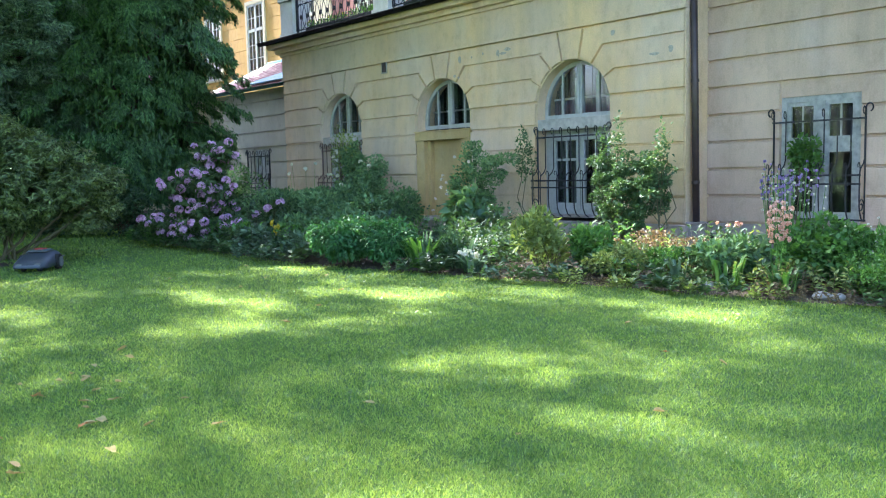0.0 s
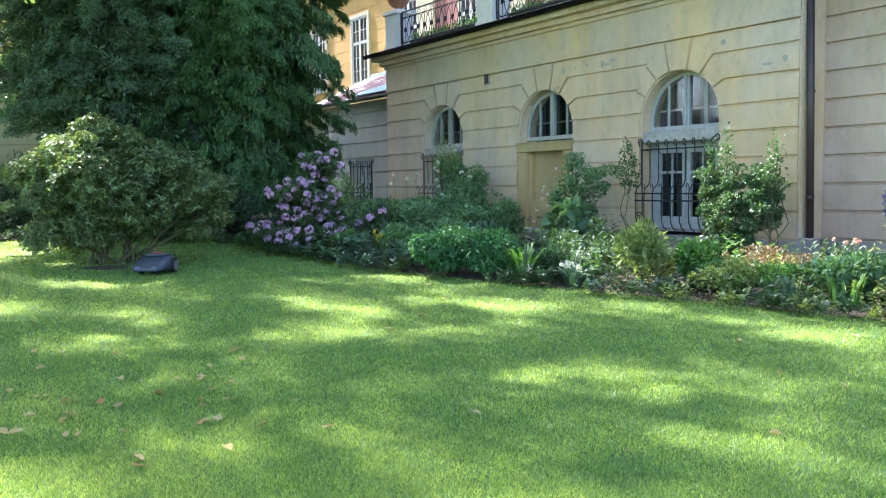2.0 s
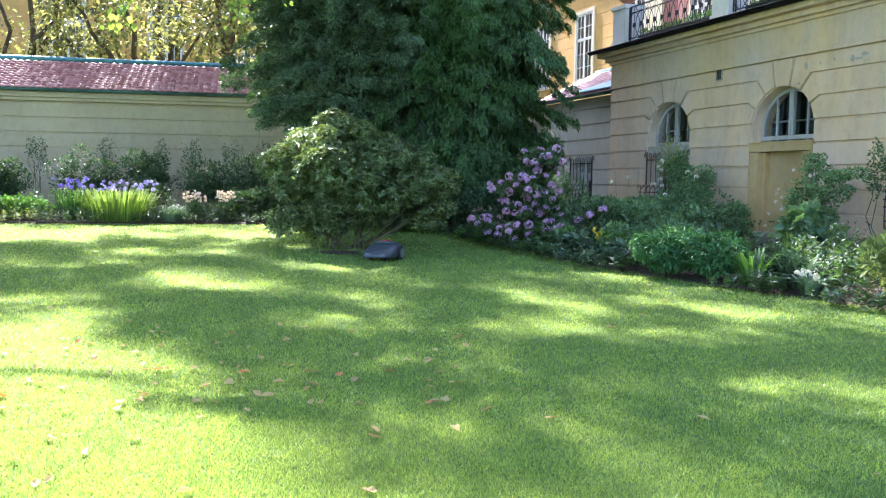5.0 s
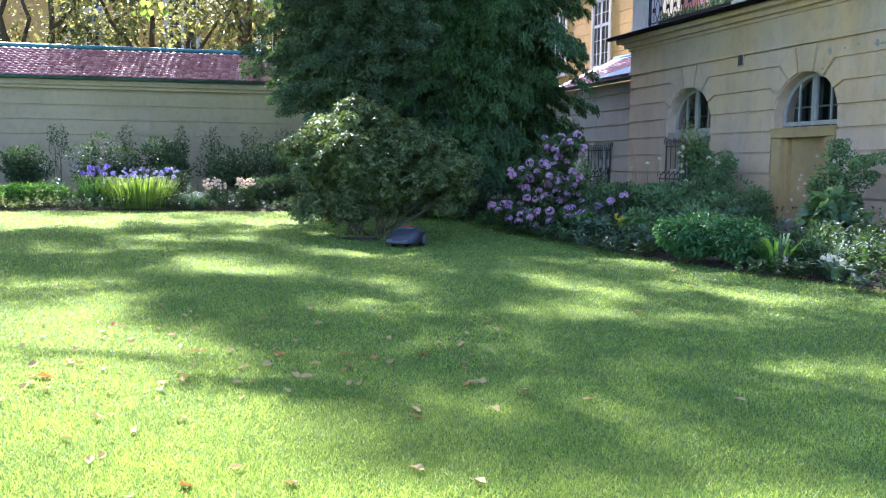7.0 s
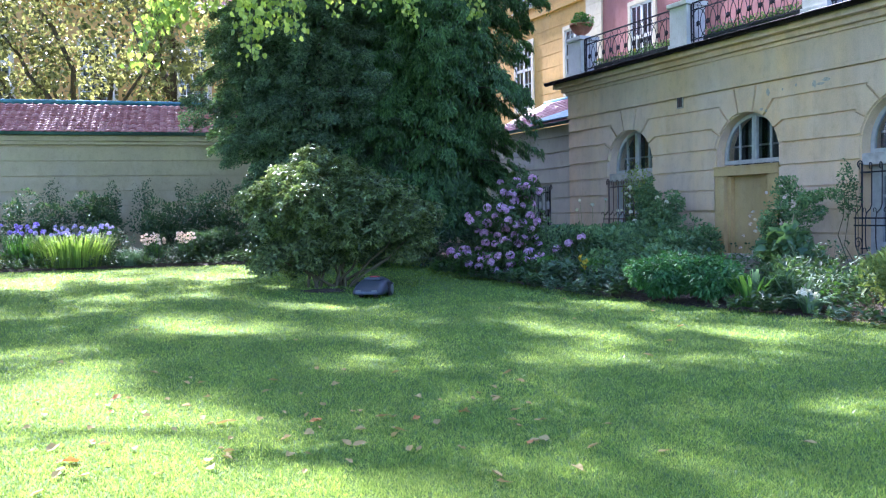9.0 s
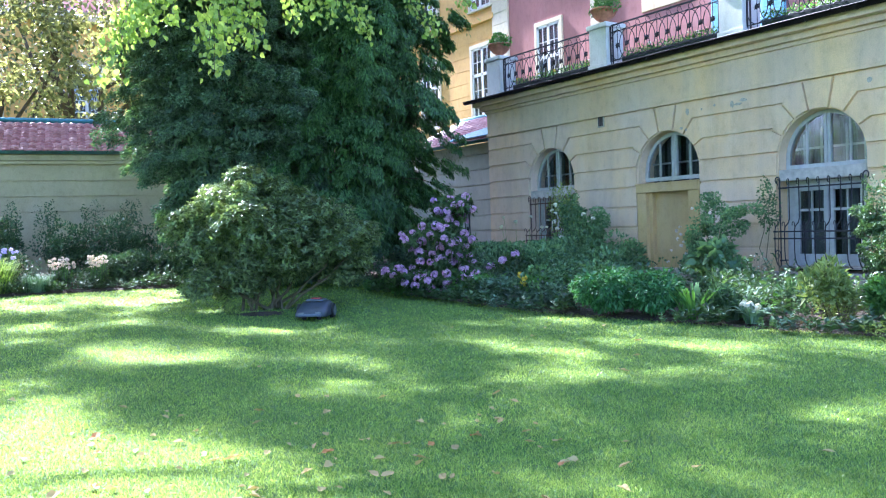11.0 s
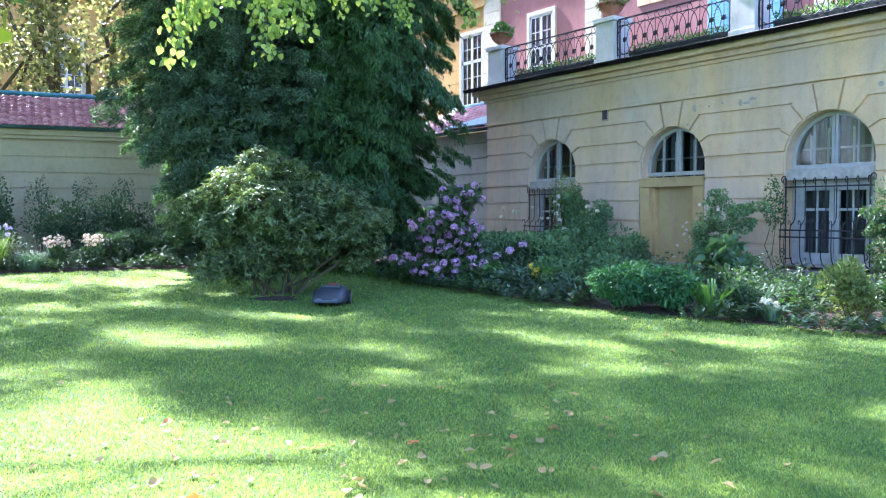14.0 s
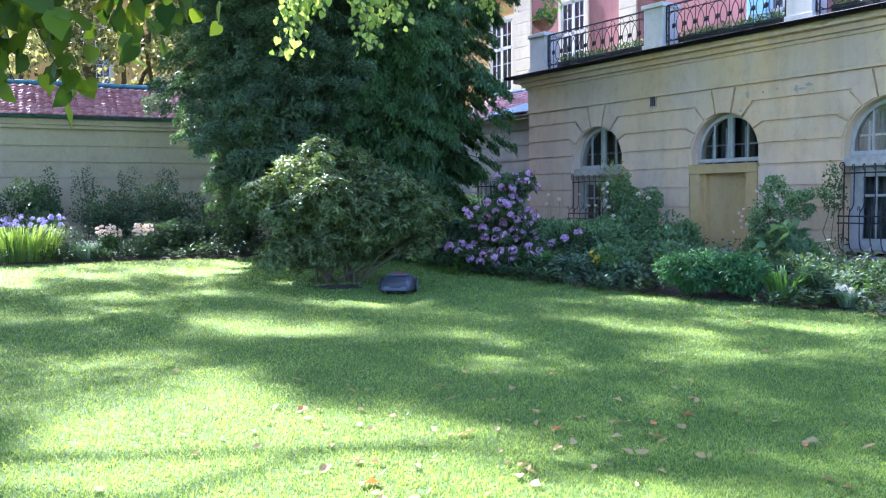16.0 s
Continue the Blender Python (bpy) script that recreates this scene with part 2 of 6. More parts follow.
def big_mesh(name, verts, tris, material, parent=None, label=""):
    """One mesh from arrays of corners and triangles."""
    verts, tris = np.asarray(verts, np.float32), np.asarray(tris, np.int32)
    me = bpy.data.meshes.new(name)
    me.vertices.add(len(verts))
    me.vertices.foreach_set("co", verts.ravel())
    me.loops.add(tris.size)
    me.loops.foreach_set("vertex_index", tris.ravel())
    me.polygons.add(len(tris))
    me.polygons.foreach_set("loop_start", np.arange(0, tris.size, 3, dtype=np.int32))
    me.polygons.foreach_set("loop_total", np.full(len(tris), 3, np.int32))
    me.materials.append(material)
    me.update(calc_edges=True)
    ob = new(name, me)
    ob.parent = parent
    if label:
        ob["label"] = label
    return ob


def part(name, bm, material, parent=None, label="", smooth=False):
    bmesh.ops.recalc_face_normals(bm, faces=bm.faces[:])
    me = bpy.data.meshes.new(name)
    bm.to_mesh(me)
    bm.free()
    me.materials.append(material)
    if smooth:
        me.polygons.foreach_set("use_smooth", [True] * len(me.polygons))
    ob = new(name, me)
    ob.parent = parent
    if label:
        ob["label"] = label
    return ob


def thing(name, x, y, z, label, category, group="", kind=""):
    ob = new(name)
    ob.location = (x, y, z)
    return tagged(ob, label, category, group, kind)


def box(bm, x0, x1, y0, y1, z0, z1, bevel=0.0):
    g = bmesh.ops.create_cube(bm, size=1.0, matrix=Matrix.LocRotScale(((x0 + x1) / 2, (y0 + y1) / 2, (z0 + z1) / 2), None, (abs(x1 - x0), abs(y1 - y0), abs(z1 - z0))))
    if bevel:
        es = list({e for v in g["verts"] for e in v.link_edges})
        bmesh.ops.bevel(bm, geom=es, offset=bevel, segments=2, affect='EDGES', profile=0.6)
    return bm


def boxed(x0, x1, y0, y1, z0, z1, bevel=0.0):
    return box(bmesh.new(), x0, x1, y0, y1, z0, z1, bevel)


def tube(bm, pts, r, seg=6, taper=1.0, cap=True):
    """A round bar along pts; its radius falls to r * taper at the end."""
    pts = [Vector(p) for p in pts]
    rings, side = [], None
    for i, p in enumerate(pts):
        d = (pts[min(i + 1, len(pts) - 1)] - pts[max(i - 1, 0)]).normalized()
        if side is None:
            side = d.cross(Vector((0, 0, 1)) if abs(d.z) < 0.9 else Vector((1, 0, 0))).normalized()
        else:
            side = (side - d * side.dot(d)).normalized()
        up = d.cross(side)
        k = r * (1 + (taper - 1) * i / max(1, len(pts) - 1))
        rings.append([bm.verts.new(p + (side * math.cos(a) + up * math.sin(a)) * k) for a in [2 * math.pi * j / seg for j in range(seg)]])
    for a, b in zip(rings, rings[1:]):
        for j in range(seg):
            bm.faces.new((a[j], a[(j + 1) % seg], b[(j + 1) % seg], b[j]))
    if cap:
        bm.faces.new(rings[0][::-1])
        bm.faces.new(rings[-1])
    return bm


def prism(bm, poly, x0, x1, shrink=0.0):
    """A plate with outline poly in (y, z), from its face x0 back to x1; the face is drawn in by shrink, as a chamfer."""
    n = len(poly)
    area = sum(poly[i][0] * poly[(i + 1) % n][1] - poly[(i + 1) % n][0] * poly[i][1] for i in range(n))
    if area < 0:
        poly = poly[::-1]
    front = []
    for i in range(n):
        a, p, b = Vector(poly[i - 1]), Vector(poly[i]), Vector(poly[(i + 1) % n])
        d1, d2 = (p - a).normalized(), (b - p).normalized()
        n1, n2 = Vector((-d1.y, d1.x)), Vector((-d2.y, d2.x))
        m = n1 + n2
        k = shrink / max(0.35, m.dot(n1)) if m.length > 1e-6 else 0
        front.append(p + m * k)
    f = [bm.verts.new((x0, p[0], p[1])) for p in front]
    k = [bm.verts.new((x1, p[0], p[1])) for p in poly]
    bm.faces.new(f)
    bm.faces.new(k[::-1])
    for i in range(n):
        j = (i + 1) % n
        bm.faces.new((f[i], k[i], k[j], f[j]))
    return bm


def unit(v):
    return v / np.maximum(np.linalg.norm(v, axis=-1, keepdims=True), 1e-9)


def leaves(name, P, D, N, L, W, material, parent=None, label="", fold=0.25, kind="stuff"):
    """Many small folded leaves: base P, axis D, face normal N, length L and width W."""
    P, D, N = (np.asarray(a, float) for a in (P, D, N))
    n = len(P)
    L, W = np.broadcast_to(np.asarray(L, float), n)[:, None], np.broadcast_to(np.asarray(W, float), n)[:, None]
    D = unit(D)
    S = unit(np.cross(D, N))
    U = np.cross(S, D)
    mid = P + D * L * 0.45
    a = mid - S * W * 0.5 + U * W * fold
    b = mid + S * W * 0.5 + U * W * fold
    tip = P + D * L - U * L * 0.12
    V = np.stack([P, b, tip, a], 1).reshape(-1, 3)
    k = np.arange(n)[:, None] * 4
    T = np.concatenate([k + np.array([[0, 1, 2]]), k + np.array([[0, 2, 3]])])
    ob = big_mesh(name, V, T, material, parent, label)
    if kind:
        ob["kind"] = kind
    return ob


def dirs(rng, n):
    return unit(rng.normal(size=(n, 3)))


# ---- ground ----
def bed_edge(y):
    """Where the lawn ends and the flower bed along the house begins."""
    return float(np.interp(y, [-30, 0, 3.5, 5.2, 6.4, 7.9, 8.9, 10.2, 11.2, 12.5, 15.5, 17.0, 18.5], [9.4, 9.2, 8.85, 8.5, 8.35, 8.0, 7.75, 7.35, 7.05, 6.9, 6.8, 6.85, 7.3]))


def make_ground():
    xs = np.concatenate([[-900, -300, -120, -60], np.arange(-30, 31, 1.0), [60, 120, 300, 900]])
    ys = np.concatenate([[-900, -300, -120, -60], np.arange(-30, 41, 1.0), [60, 120, 300, 900]])
    verts = [(x, y, ground_z(x, min(y, 30))) for y in ys for x in xs]
    w = len(xs)
    faces = [(j * w + i, j * w + i + 1, (j + 1) * w + i + 1, (j + 1) * w + i) for j in range(len(ys) - 1) for i in range(w - 1)]
    tagged(link_mesh("ground", verts, faces, LAWN, smooth=True), "mown green lawn rising gently to the garden wall", "lawn", kind="structure")


def make_bed(name, edge, ys, far, label):
    """A heaped bed of soil with a rounded lip, from its edge to the wall behind."""
    rows = []
    for y in ys:
        e, f = edge(y), far(y)
        row = []
        for k, h in ((0, 0.004), (0.08, 0.012), (0.3, 0.035), (1.0, 0.07), (2.2, 0.08), (None, 0.08)):
            x = f if k is None else e + k * (1 if f > e else -1)
            row.append((x, y, ground_z(x, y) + h + 0.018 * noise.noise((x * 3, y * 3, 0))))
        rows.append(row)
    w = len(rows[0])
    verts = [v for r in rows for v in r]
    faces = [(j * w + i, j * w + i + 1, (j + 1) * w + i + 1, (j + 1) * w + i) for j in range(len(rows) - 1) for i in range(w - 1)]
    tagged(link_mesh(name, verts, faces, SOIL, smooth=True), label, "flower bed", kind="structure")


make_ground()
make_bed("flower_bed_house", bed_edge, np.arange(-8, 18.6, 0.2), lambda y: 12.6, "dark crumbly soil of the flower bed along the house")


def wall_y(x):
    """The garden wall runs slightly askew to the house."""
    return 27.75 - 0.16 * x


def make_far_bed():
    verts, faces, n = [], [], 0
    for i, x in enumerate(np.arange(-16, 12.7, 0.4)):
        e = 22.1 - 0.10 * x - (0.25 * max(0, x - 3) if x > 3 else 0)
        for y, h in ((e, 0.004), (e + 0.08, 0.04), (e + 1.0, 0.07), (wall_y(x) + 0.1, 0.08)):
            verts.append((x, y, ground_z(x, y) + h + 0.012 * noise.noise((x * 3, y * 3, 0))))
        n += 1
    for i in range(n - 1):
        for j in range(3):
            a = i * 4 + j
            faces.append((a, a + 4, a + 5, a + 1))
    tagged(link_mesh("flower_bed_wall", verts, faces, SOIL, smooth=True), "dark soil of the flower bed before the garden wall", "flower bed", kind="structure")


make_far_bed()

# ---- the projecting wing of the house ----
F = 12.15                 # its front, which faces -x
X2 = 20.0                 # the main building behind the terrace
NORTH, SOUTH = 20.40, 7.85
BAYS = (17.73, 13.87, 10.26)
SPRING, RAD = 2.59, 0.87
COURSES = [0.515 + 0.4455 * k for k in range(8)] + [4.0]


def arc(a0, a1, n=8, r=RAD):
    return [(r * math.cos(radians(a0 + (a1 - a0) * i / n)), SPRING + r * math.sin(radians(a0 + (a1 - a0) * i / n))) for i in range(n + 1)]


def course_profile(k):
    """The end of course k beside an arched opening, from below upwards, as (distance from the axis, height)."""
    z0, z1 = COURSES[k], COURSES[k + 1]
    if k <= 3:
        return [(RAD, z0), (RAD, z1)]
    a277 = math.degrees(math.asin((COURSES[5] - SPRING) / RAD))
    if k == 4:
        return [(RAD, z0)] + arc(0, a277, 3)
    if k == 5:
        return arc(a277, 32, 4) + [(0.98, z1)]
    if k == 6:
        return [(0.98, z0)] + arc(32, 57, 5) + [(0.74, z1)]
    return [(0.74, z0)] + arc(57, 77.5, 4) + [(0.31, z1)]


def wall_profile(top):
    return [(RAD, 0.45), (RAD, SPRING)] + arc(0, 90, 16)[1:] + [(0, top)]


def make_wing():
    wall = thing("wall_wing", 0, 0, 0, "weathered pale yellow plaster wall with banded courses", "wall", kind="structure")
    # backing masonry with the arched openings through it
    bm = bmesh.new()
    spans = [(NORTH, None, BAYS[0], -1)] + [(BAYS[i], 1, BAYS[i + 1], -1) for i in range(2)] + [(BAYS[2], 1, SOUTH, None)]
    prof = wall_profile(5.0)
    for hi, hs, lo, ls in spans:
        up = [(hi - d, z) for d, z in prof] if hs else [(hi, 0.45), (hi, 5.0)]
        dn = [(lo + d, z) for d, z in prof] if ls else [(lo, 0.45), (lo, 5.0)]
        prism(bm, up + dn[::-1], F + 0.05, F + 0.55)
    part("masonry", bm, YELLOW, wall)
    # proud plaster courses between narrow joints
    g = 0.019
    for k in range(8):
        for hi, hs, lo, ls in spans:
            p = course_profile(k)
            z0, z1 = COURSES[k], COURSES[k + 1]
            up = [(hi - d, z) for d, z in p] if hs else [(hi + 0.0, z0), (hi + 0.0, z1)]
            dn = [(lo + d, z) for d, z in p] if ls else [(lo, z0), (lo, z1)]
            poly = up + dn[::-1]
            # joints: draw the outline in a little
            bm = bmesh.new()
            n = len(poly)
            area = sum(poly[i][0] * poly[(i + 1) % n][1] - poly[(i + 1) % n][0] * poly[i][1] for i in range(n))
            if area < 0:
                poly = poly[::-1]
            inner = []
            for i in range(n):
                a, q, b = Vector(poly[i - 1]), Vector(poly[i]), Vector(poly[(i + 1) % n])
                d1, d2 = (q - a).normalized(), (b - q).normalized()
                m = Vector((-d1.y, d1.x)) + Vector((-d2.y, d2.x))
                inner.append(q + m * (g / max(0.35, m.dot(Vector((-d1.y, d1.x))))))
            prism(bm, [tuple(v) for v in inner], F, F + 0.052, 0.008)
            part("plaster_course", bm, YELLOW, wall)
    for c in BAYS:
        bm = bmesh.new()
        key = [(-0.31 + g, 3.99)] + [(d, z) for d, z in arc(102, 78, 4)] + [(0.31 - g, 3.99)]
        prism(bm, [(c + d, z + (0.004 if z < 3.9 else 0)) for d, z in key], F - 0.006, F + 0.052, 0.008)
        part("keystone", bm, YELLOW, wall)
    # plain frieze, string mould below it
    part("frieze", boxed(F + 0.004, F + 0.06, SOUTH, NORTH, 4.09, 4.66), YELLOW, wall)
    part("string_mould", boxed(F - 0.03, F + 0.06, SOUTH - 0.02, NORTH + 0.02, 4.012, 4.088, 0.012), YELLOW, wall)
    # plinth
    part("plinth", boxed(F - 0.045, F + 0.56, SOUTH - 0.045, NORTH + 0.045, -0.3, 0.50, 0.015), PLINTH, wall, "stained grey plinth")
    # bare spots where the plaster has come off
    rng = np.random.default_rng(5)
    for y, z, w, h in ((13.25, 3.80, 0.045, 0.08), (12.55, 3.83, 0.025, 0.03), (12.12, 3.80, 0.05, 0.07), (11.98, 3.78, 0.10, 0.025), (11.85, 3.84, 0.09, 0.04), (13.42, 3.47, 0.05, 0.03), (12.88, 3.80, 0.02, 0.025), (13.3, 3.42, 0.03, 0.03),
                       (8.45, 3.35, 0.12, 0.025), (8.12, 3.40, 0.05, 0.07), (9.3, 3.82, 0.05, 0.05)):
        poly = [(y + w * math.cos(a) * (0.7 + 0.5 * rng.random()), z + h * math.sin(a) * (0.7 + 0.5 * rng.random())) for a in np.linspace(0, 2 * math.pi, 11)[:-1]]
        part("bare_patch", prism(bmesh.new(), poly, F - 0.003, F + 0.01), BARE, wall, "grey patch where plaster has flaked off")
    # cornice: three stepped mouldings under the eave
    for x, z0, z1 in ((F - 0.05, 4.66, 4.74), (F - 0.14, 4.74, 4.86), (F - 0.30, 4.86, 4.99)):
        part("cornice_mould", boxed(x, F + 0.5, SOUTH - 0.05, NORTH + (F - x), z0, z1, 0.02), YELLOW, wall)
    part("terrace_slab", boxed(F - 0.36, X2 + 0.1, -6, NORTH + 0.36, 4.99, 5.06, 0.01), GUTTER, wall, "dark metal edge of the terrace")
    # the back of the rooms, near-black for their shade, and the north flank
    part("north_flank", boxed(F + 0.55, X2, NORTH - 0.5, NORTH, 0, 4.99), YELLOW, wall)
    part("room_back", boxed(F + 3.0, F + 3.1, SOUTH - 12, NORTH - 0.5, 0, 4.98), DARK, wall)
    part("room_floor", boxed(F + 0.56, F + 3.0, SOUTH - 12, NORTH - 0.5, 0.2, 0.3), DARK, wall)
    return wall


make_wing()


def make_eave_gutter():
    t = thing("roof_gutter", 0, 0, 0, "dark metal eave gutter along the terrace edge", "gutter")
    t.location = (F - 0.42, NORTH + 0.4, 5.03)
    bm = bmesh.new()
    pts = 9
    rows = []
    for y in (0.05, -13.2):
        rows.append([bm.verts.new((0.075 * math.cos(math.pi + math.pi * i / pts), y, 0.075 * math.sin(math.pi + math.pi * i / pts))) for i in range(pts + 1)])
    for i in range(pts):
        bm.faces.new((rows[0][i], rows[0][i + 1], rows[1][i + 1], rows[1][i]))
    bm.faces.new(rows[0])
    bmesh.ops.solidify(bm, geom=bm.faces[:], thickness=0.006)
    part("trough", bm, GUTTER, t, smooth=True)
    lip = bmesh.new()
    tube(lip, [(-0.078, 0.05, 0.004), (-0.078, -13.2, 0.004)], 0.011, 6)
    part("lip", lip, GUTTER, t)
    for i in range(14):
        b = bmesh.new()
        tube(b, [(-0.08, -0.4 - i * 0.93, 0.0), (-0.06, -0.4 - i * 0.93, -0.07), (0.0, -0.4 - i * 0.93, -0.085), (0.07, -0.4 - i * 0.93, -0.05)], 0.006, 5)
        part("bracket", b, IRON, t)


make_eave_gutter()


# ---- the set-back walls on either side ----
def banded_wall(name, x, y_hi, y_lo, z_top, material, label, opening=None, plinth=True):
    """A wall facing -x in banded courses, with one rectangular opening (y_hi, y_lo, z0, z1)."""
    wall = tagged(new(name), label, "wall", kind="structure")
    bm = bmesh.new()
    if opening:
        a, b, z0, z1 = opening
        for q in ((y_hi, a, 0.0, z_top), (b, y_lo, 0.0, z_top), (a, b, 0.0, z0), (a, b, z1, z_top)):
            box(bm, x + 0.05, x + 0.5, q[0], q[1], q[2], q[3])
    else:
        box(bm, x + 0.05, x + 0.5, y_hi, y_lo, 0, z_top)
    part("masonry", bm, material, wall)
    zs = [z for z in COURSES[:8]] + [4.05, 4.5, 4.95]
    zs = [z for z in zs if z < z_top - 0.1] + [z_top]
    g = 0.018
    for z0, z1 in zip(zs, zs[1:]):
        runs = [(y_hi, y_lo)]
        if opening and z1 > opening[2] + 0.02 and z0 < opening[3] - 0.02:
            runs = [(y_hi, opening[0]), (opening[1], y_lo)]
        for a, b in runs:
            cut = [(a, z0 + g), (a, z1 - g), (b, z1 - g), (b, z0 + g)]
            if opening and len(runs) == 1 and z0 < opening[3] < z1:
                cut = [(a, z0 + g), (a, z1 - g), (b, z1 - g), (b, z0 + g), (opening[1], z0 + g), (opening[1], opening[3]), (opening[0], opening[3]), (opening[0], z0 + g)]
            part("plaster_course", prism(bmesh.new(), cut, x, x + 0.052, 0.008), material, wall)
    if plinth:
        part("plinth", boxed(x - 0.045, x + 0.45, y_hi - 0.001, y_lo, -0.3, 0.50, 0.012), PLINTH, wall, "stained grey plinth")
    return wall


R = F + 0.65
RWIN = (6.57, 5.335, 0.577, 2.496)
right_wall = banded_wall("wall_recess", R, SOUTH, -7.0, 5.0, BEIGE, "set-back beige plaster wall with banded courses", RWIN)
part("return_face", boxed(F + 0.004, R + 0.05, SOUTH - 0.012, SOUTH + 0.012, 0.515, 4.98), YELLOW, right_wall)
part("cornice_mould", boxed(R - 0.3, R + 0.3, -7, SOUTH - 0.06, 4.8, 4.99, 0.02), BEIGE, right_wall)
A = F + 0.45
AWIN = (23.0, 22.1, 0.70, 2.25)
annex = banded_wall("wall_annex", A, 26.0, NORTH - 0.1, 3.98, GREY_WALL, "low greyish plaster wall of the annex", AWIN)


def small_roof(name, p0, p1, inward, z_eave, run, rise, label, tiles_named, skip=0.0):
    """A tiled lean-to roof above a wall, from p0 to p1, rising inwards; each pan tile its own mesh."""
    p0, p1 = Vector((*p0, 0)), Vector((*p1, 0))
    along = (p1 - p0)
    length = along.length
    along.normalize()
    inw = Vector((*inward, 0)).normalized()
    roof = thing(name, p0.x, p0.y, z_eave, label, "roof", kind="structure")
    slope = math.hypot(run, rise)
    up = (inw * run + Vector((0, 0, rise))) / slope
    nrm = along.cross(up).normalized()
    if nrm.z < 0:
        nrm = -nrm
    base = Matrix((along, up, nrm)).transposed().to_4x4()
    # boarding under the tiles
    bm = bmesh.new()
    v = [bm.verts.new(q) for q in ((0, 0, 0), along * length, along * length + up * slope, up * slope)]
    f = bm.faces.new(v)
    bmesh.ops.solidify(bm, geom=[f], thickness=0.06)
    part("boarding", bm, GUTTER, roof)
    tw, th = 0.215, 0.215
    nx, ny = int(length / tw), int(slope / th)
    # one pan tile: a low S-curve across, a lipped lower edge
    prof = [(0.0, 0.012), (0.05, 0.034), (0.10, 0.045), (0.15, 0.030), (0.19, 0.010), (0.215, 0.012)]
    tv, tf = [], []
    for yy, zz in ((-0.03, 0.030), (0.22, 0.012)):
        tv += [(px, yy, pz + zz) for px, pz in prof]
    tv += [(px, -0.03, pz + 0.008) for px, pz in prof]
    for i in range(5):
        tf.append((i, i + 1, i + 7, i + 6))
        tf.append((i + 12, i + 13, i + 1, i))
    me = bpy.data.meshes.new("roof_tile")
    me.from_pydata(tv, [], tf)
    me.materials.append(TILE)
    me.polygons.foreach_set("use_smooth", [True] * len(me.polygons))
    rng = np.random.default_rng(11)
    V, T, made = [], [], 0
    tva = np.array(tv)
    tri = np.array([t for f in tf for t in ((f[0], f[1], f[2]), (f[0], f[2], f[3]))])
    bs = np.array(base.to_3x3())
    for j in range(ny):
        for i in range(nx):
            off = along * (i * tw + rng.normal(0, 0.004)) + up * (j * th + rng.normal(0, 0.004)) + nrm * (0.004 + rng.random() * 0.006)
            near = tiles_named(i * tw)
            if near and made < 300:
                ob = new("roof_tile", me)
                ob.parent = roof
                ob.matrix_basis = Matrix.Translation(off) @ base
                made += 1
            else:
                V.append(tva @ bs.T + np.array(off))
                T.append(tri + 18 * len(T))
    if V:
        ob = big_mesh("far_tiles", np.concatenate(V), np.concatenate(T), TILE, roof)
        ob["kind"] = "stuff"
    ridge = bmesh.new()
    tube(ridge, [up * slope + nrm * 0.04, along * length + up * slope + nrm * 0.04], 0.085, 8)
    part("ridge_tile_row", ridge, ZINC, roof, "grey-blue metal ridge cap", True)
    # gutter at the eave
    gm = bmesh.new()
    rows = []
    for q in (Vector(), along * length):
        rows.append([gm.verts.new(q - inw * 0.07 + inw * (0.085 * math.cos(math.pi + math.pi * i / 8)) + Vector((0, 0, 0.02 + 0.085 * math.sin(math.pi + math.pi * i / 8)))) for i in range(9)])
    for i in range(8):
        gm.faces.new((rows[0][i], rows[0][i + 1], rows[1][i + 1], rows[1][i]))
    bmesh.ops.solidify(gm, geom=gm.faces[:], thickness=0.006)
    part("gutter", gm, COPPER, roof, "green-blue patinated metal gutter", True)
    return roof


# ---- garden wall ----
def make_garden_wall():
    """A long plaster wall with banded courses under a tiled roof."""
    wall = tagged(new("wall_garden"), "long cream-yellow garden wall with banded courses", "wall", kind="structure")
    x0, x1 = -24.0, 13.0
    d = Vector((1, -0.16, 0)).normalized()
    rot = Matrix.Translation((x0, wall_y(x0), 0)) @ Matrix.Rotation(math.atan2(d.y, d.x), 4, 'Z')
    length = (x1 - x0) / d.x
    wall.matrix_basis = rot
    part("masonry", boxed(0, length, 0.05, 0.5, -0.2, 4.0), GARDEN, wall)
    zs = [0.1, 1.01, 1.45, 1.89, 2.325, 2.765, 3.21, 3.66]
    for z0, z1 in zip(zs, zs[1:]):
        part("plaster_course", boxed(0, length, 0.0, 0.052, z0 + 0.026, z1 - 0.026, 0.005), GARDEN, wall)
    part("cornice_mould", boxed(0, length, -0.09, 0.05, 3.70, 3.80, 0.02), GARDEN, wall)
    part("cornice_mould", boxed(0, length, -0.16, 0.05, 3.80, 3.97, 0.02), GARDEN, wall)
    # slanted spots of light, put on the wall as thin cream plates
    for x, z0, z1, w in ((27.6, 1.1, 2.25, 0.28), (24.0, 1.0, 2.1, 0.3)):
        bm = bmesh.new()
        vs = [bm.verts.new((x + dx, -0.002, z)) for dx, z in ((-0.25, z0), (0.05, z0), (0.02 + w, z1), (w - 0.1, z1 - 0.05))]
        bmesh.ops.solidify(bm, geom=[bm.faces.new(vs)], thickness=0.003)
        part("painted_light_patch", bm, CREAM, wall, "pale slanted light patch painted on the plaster")
    return wall


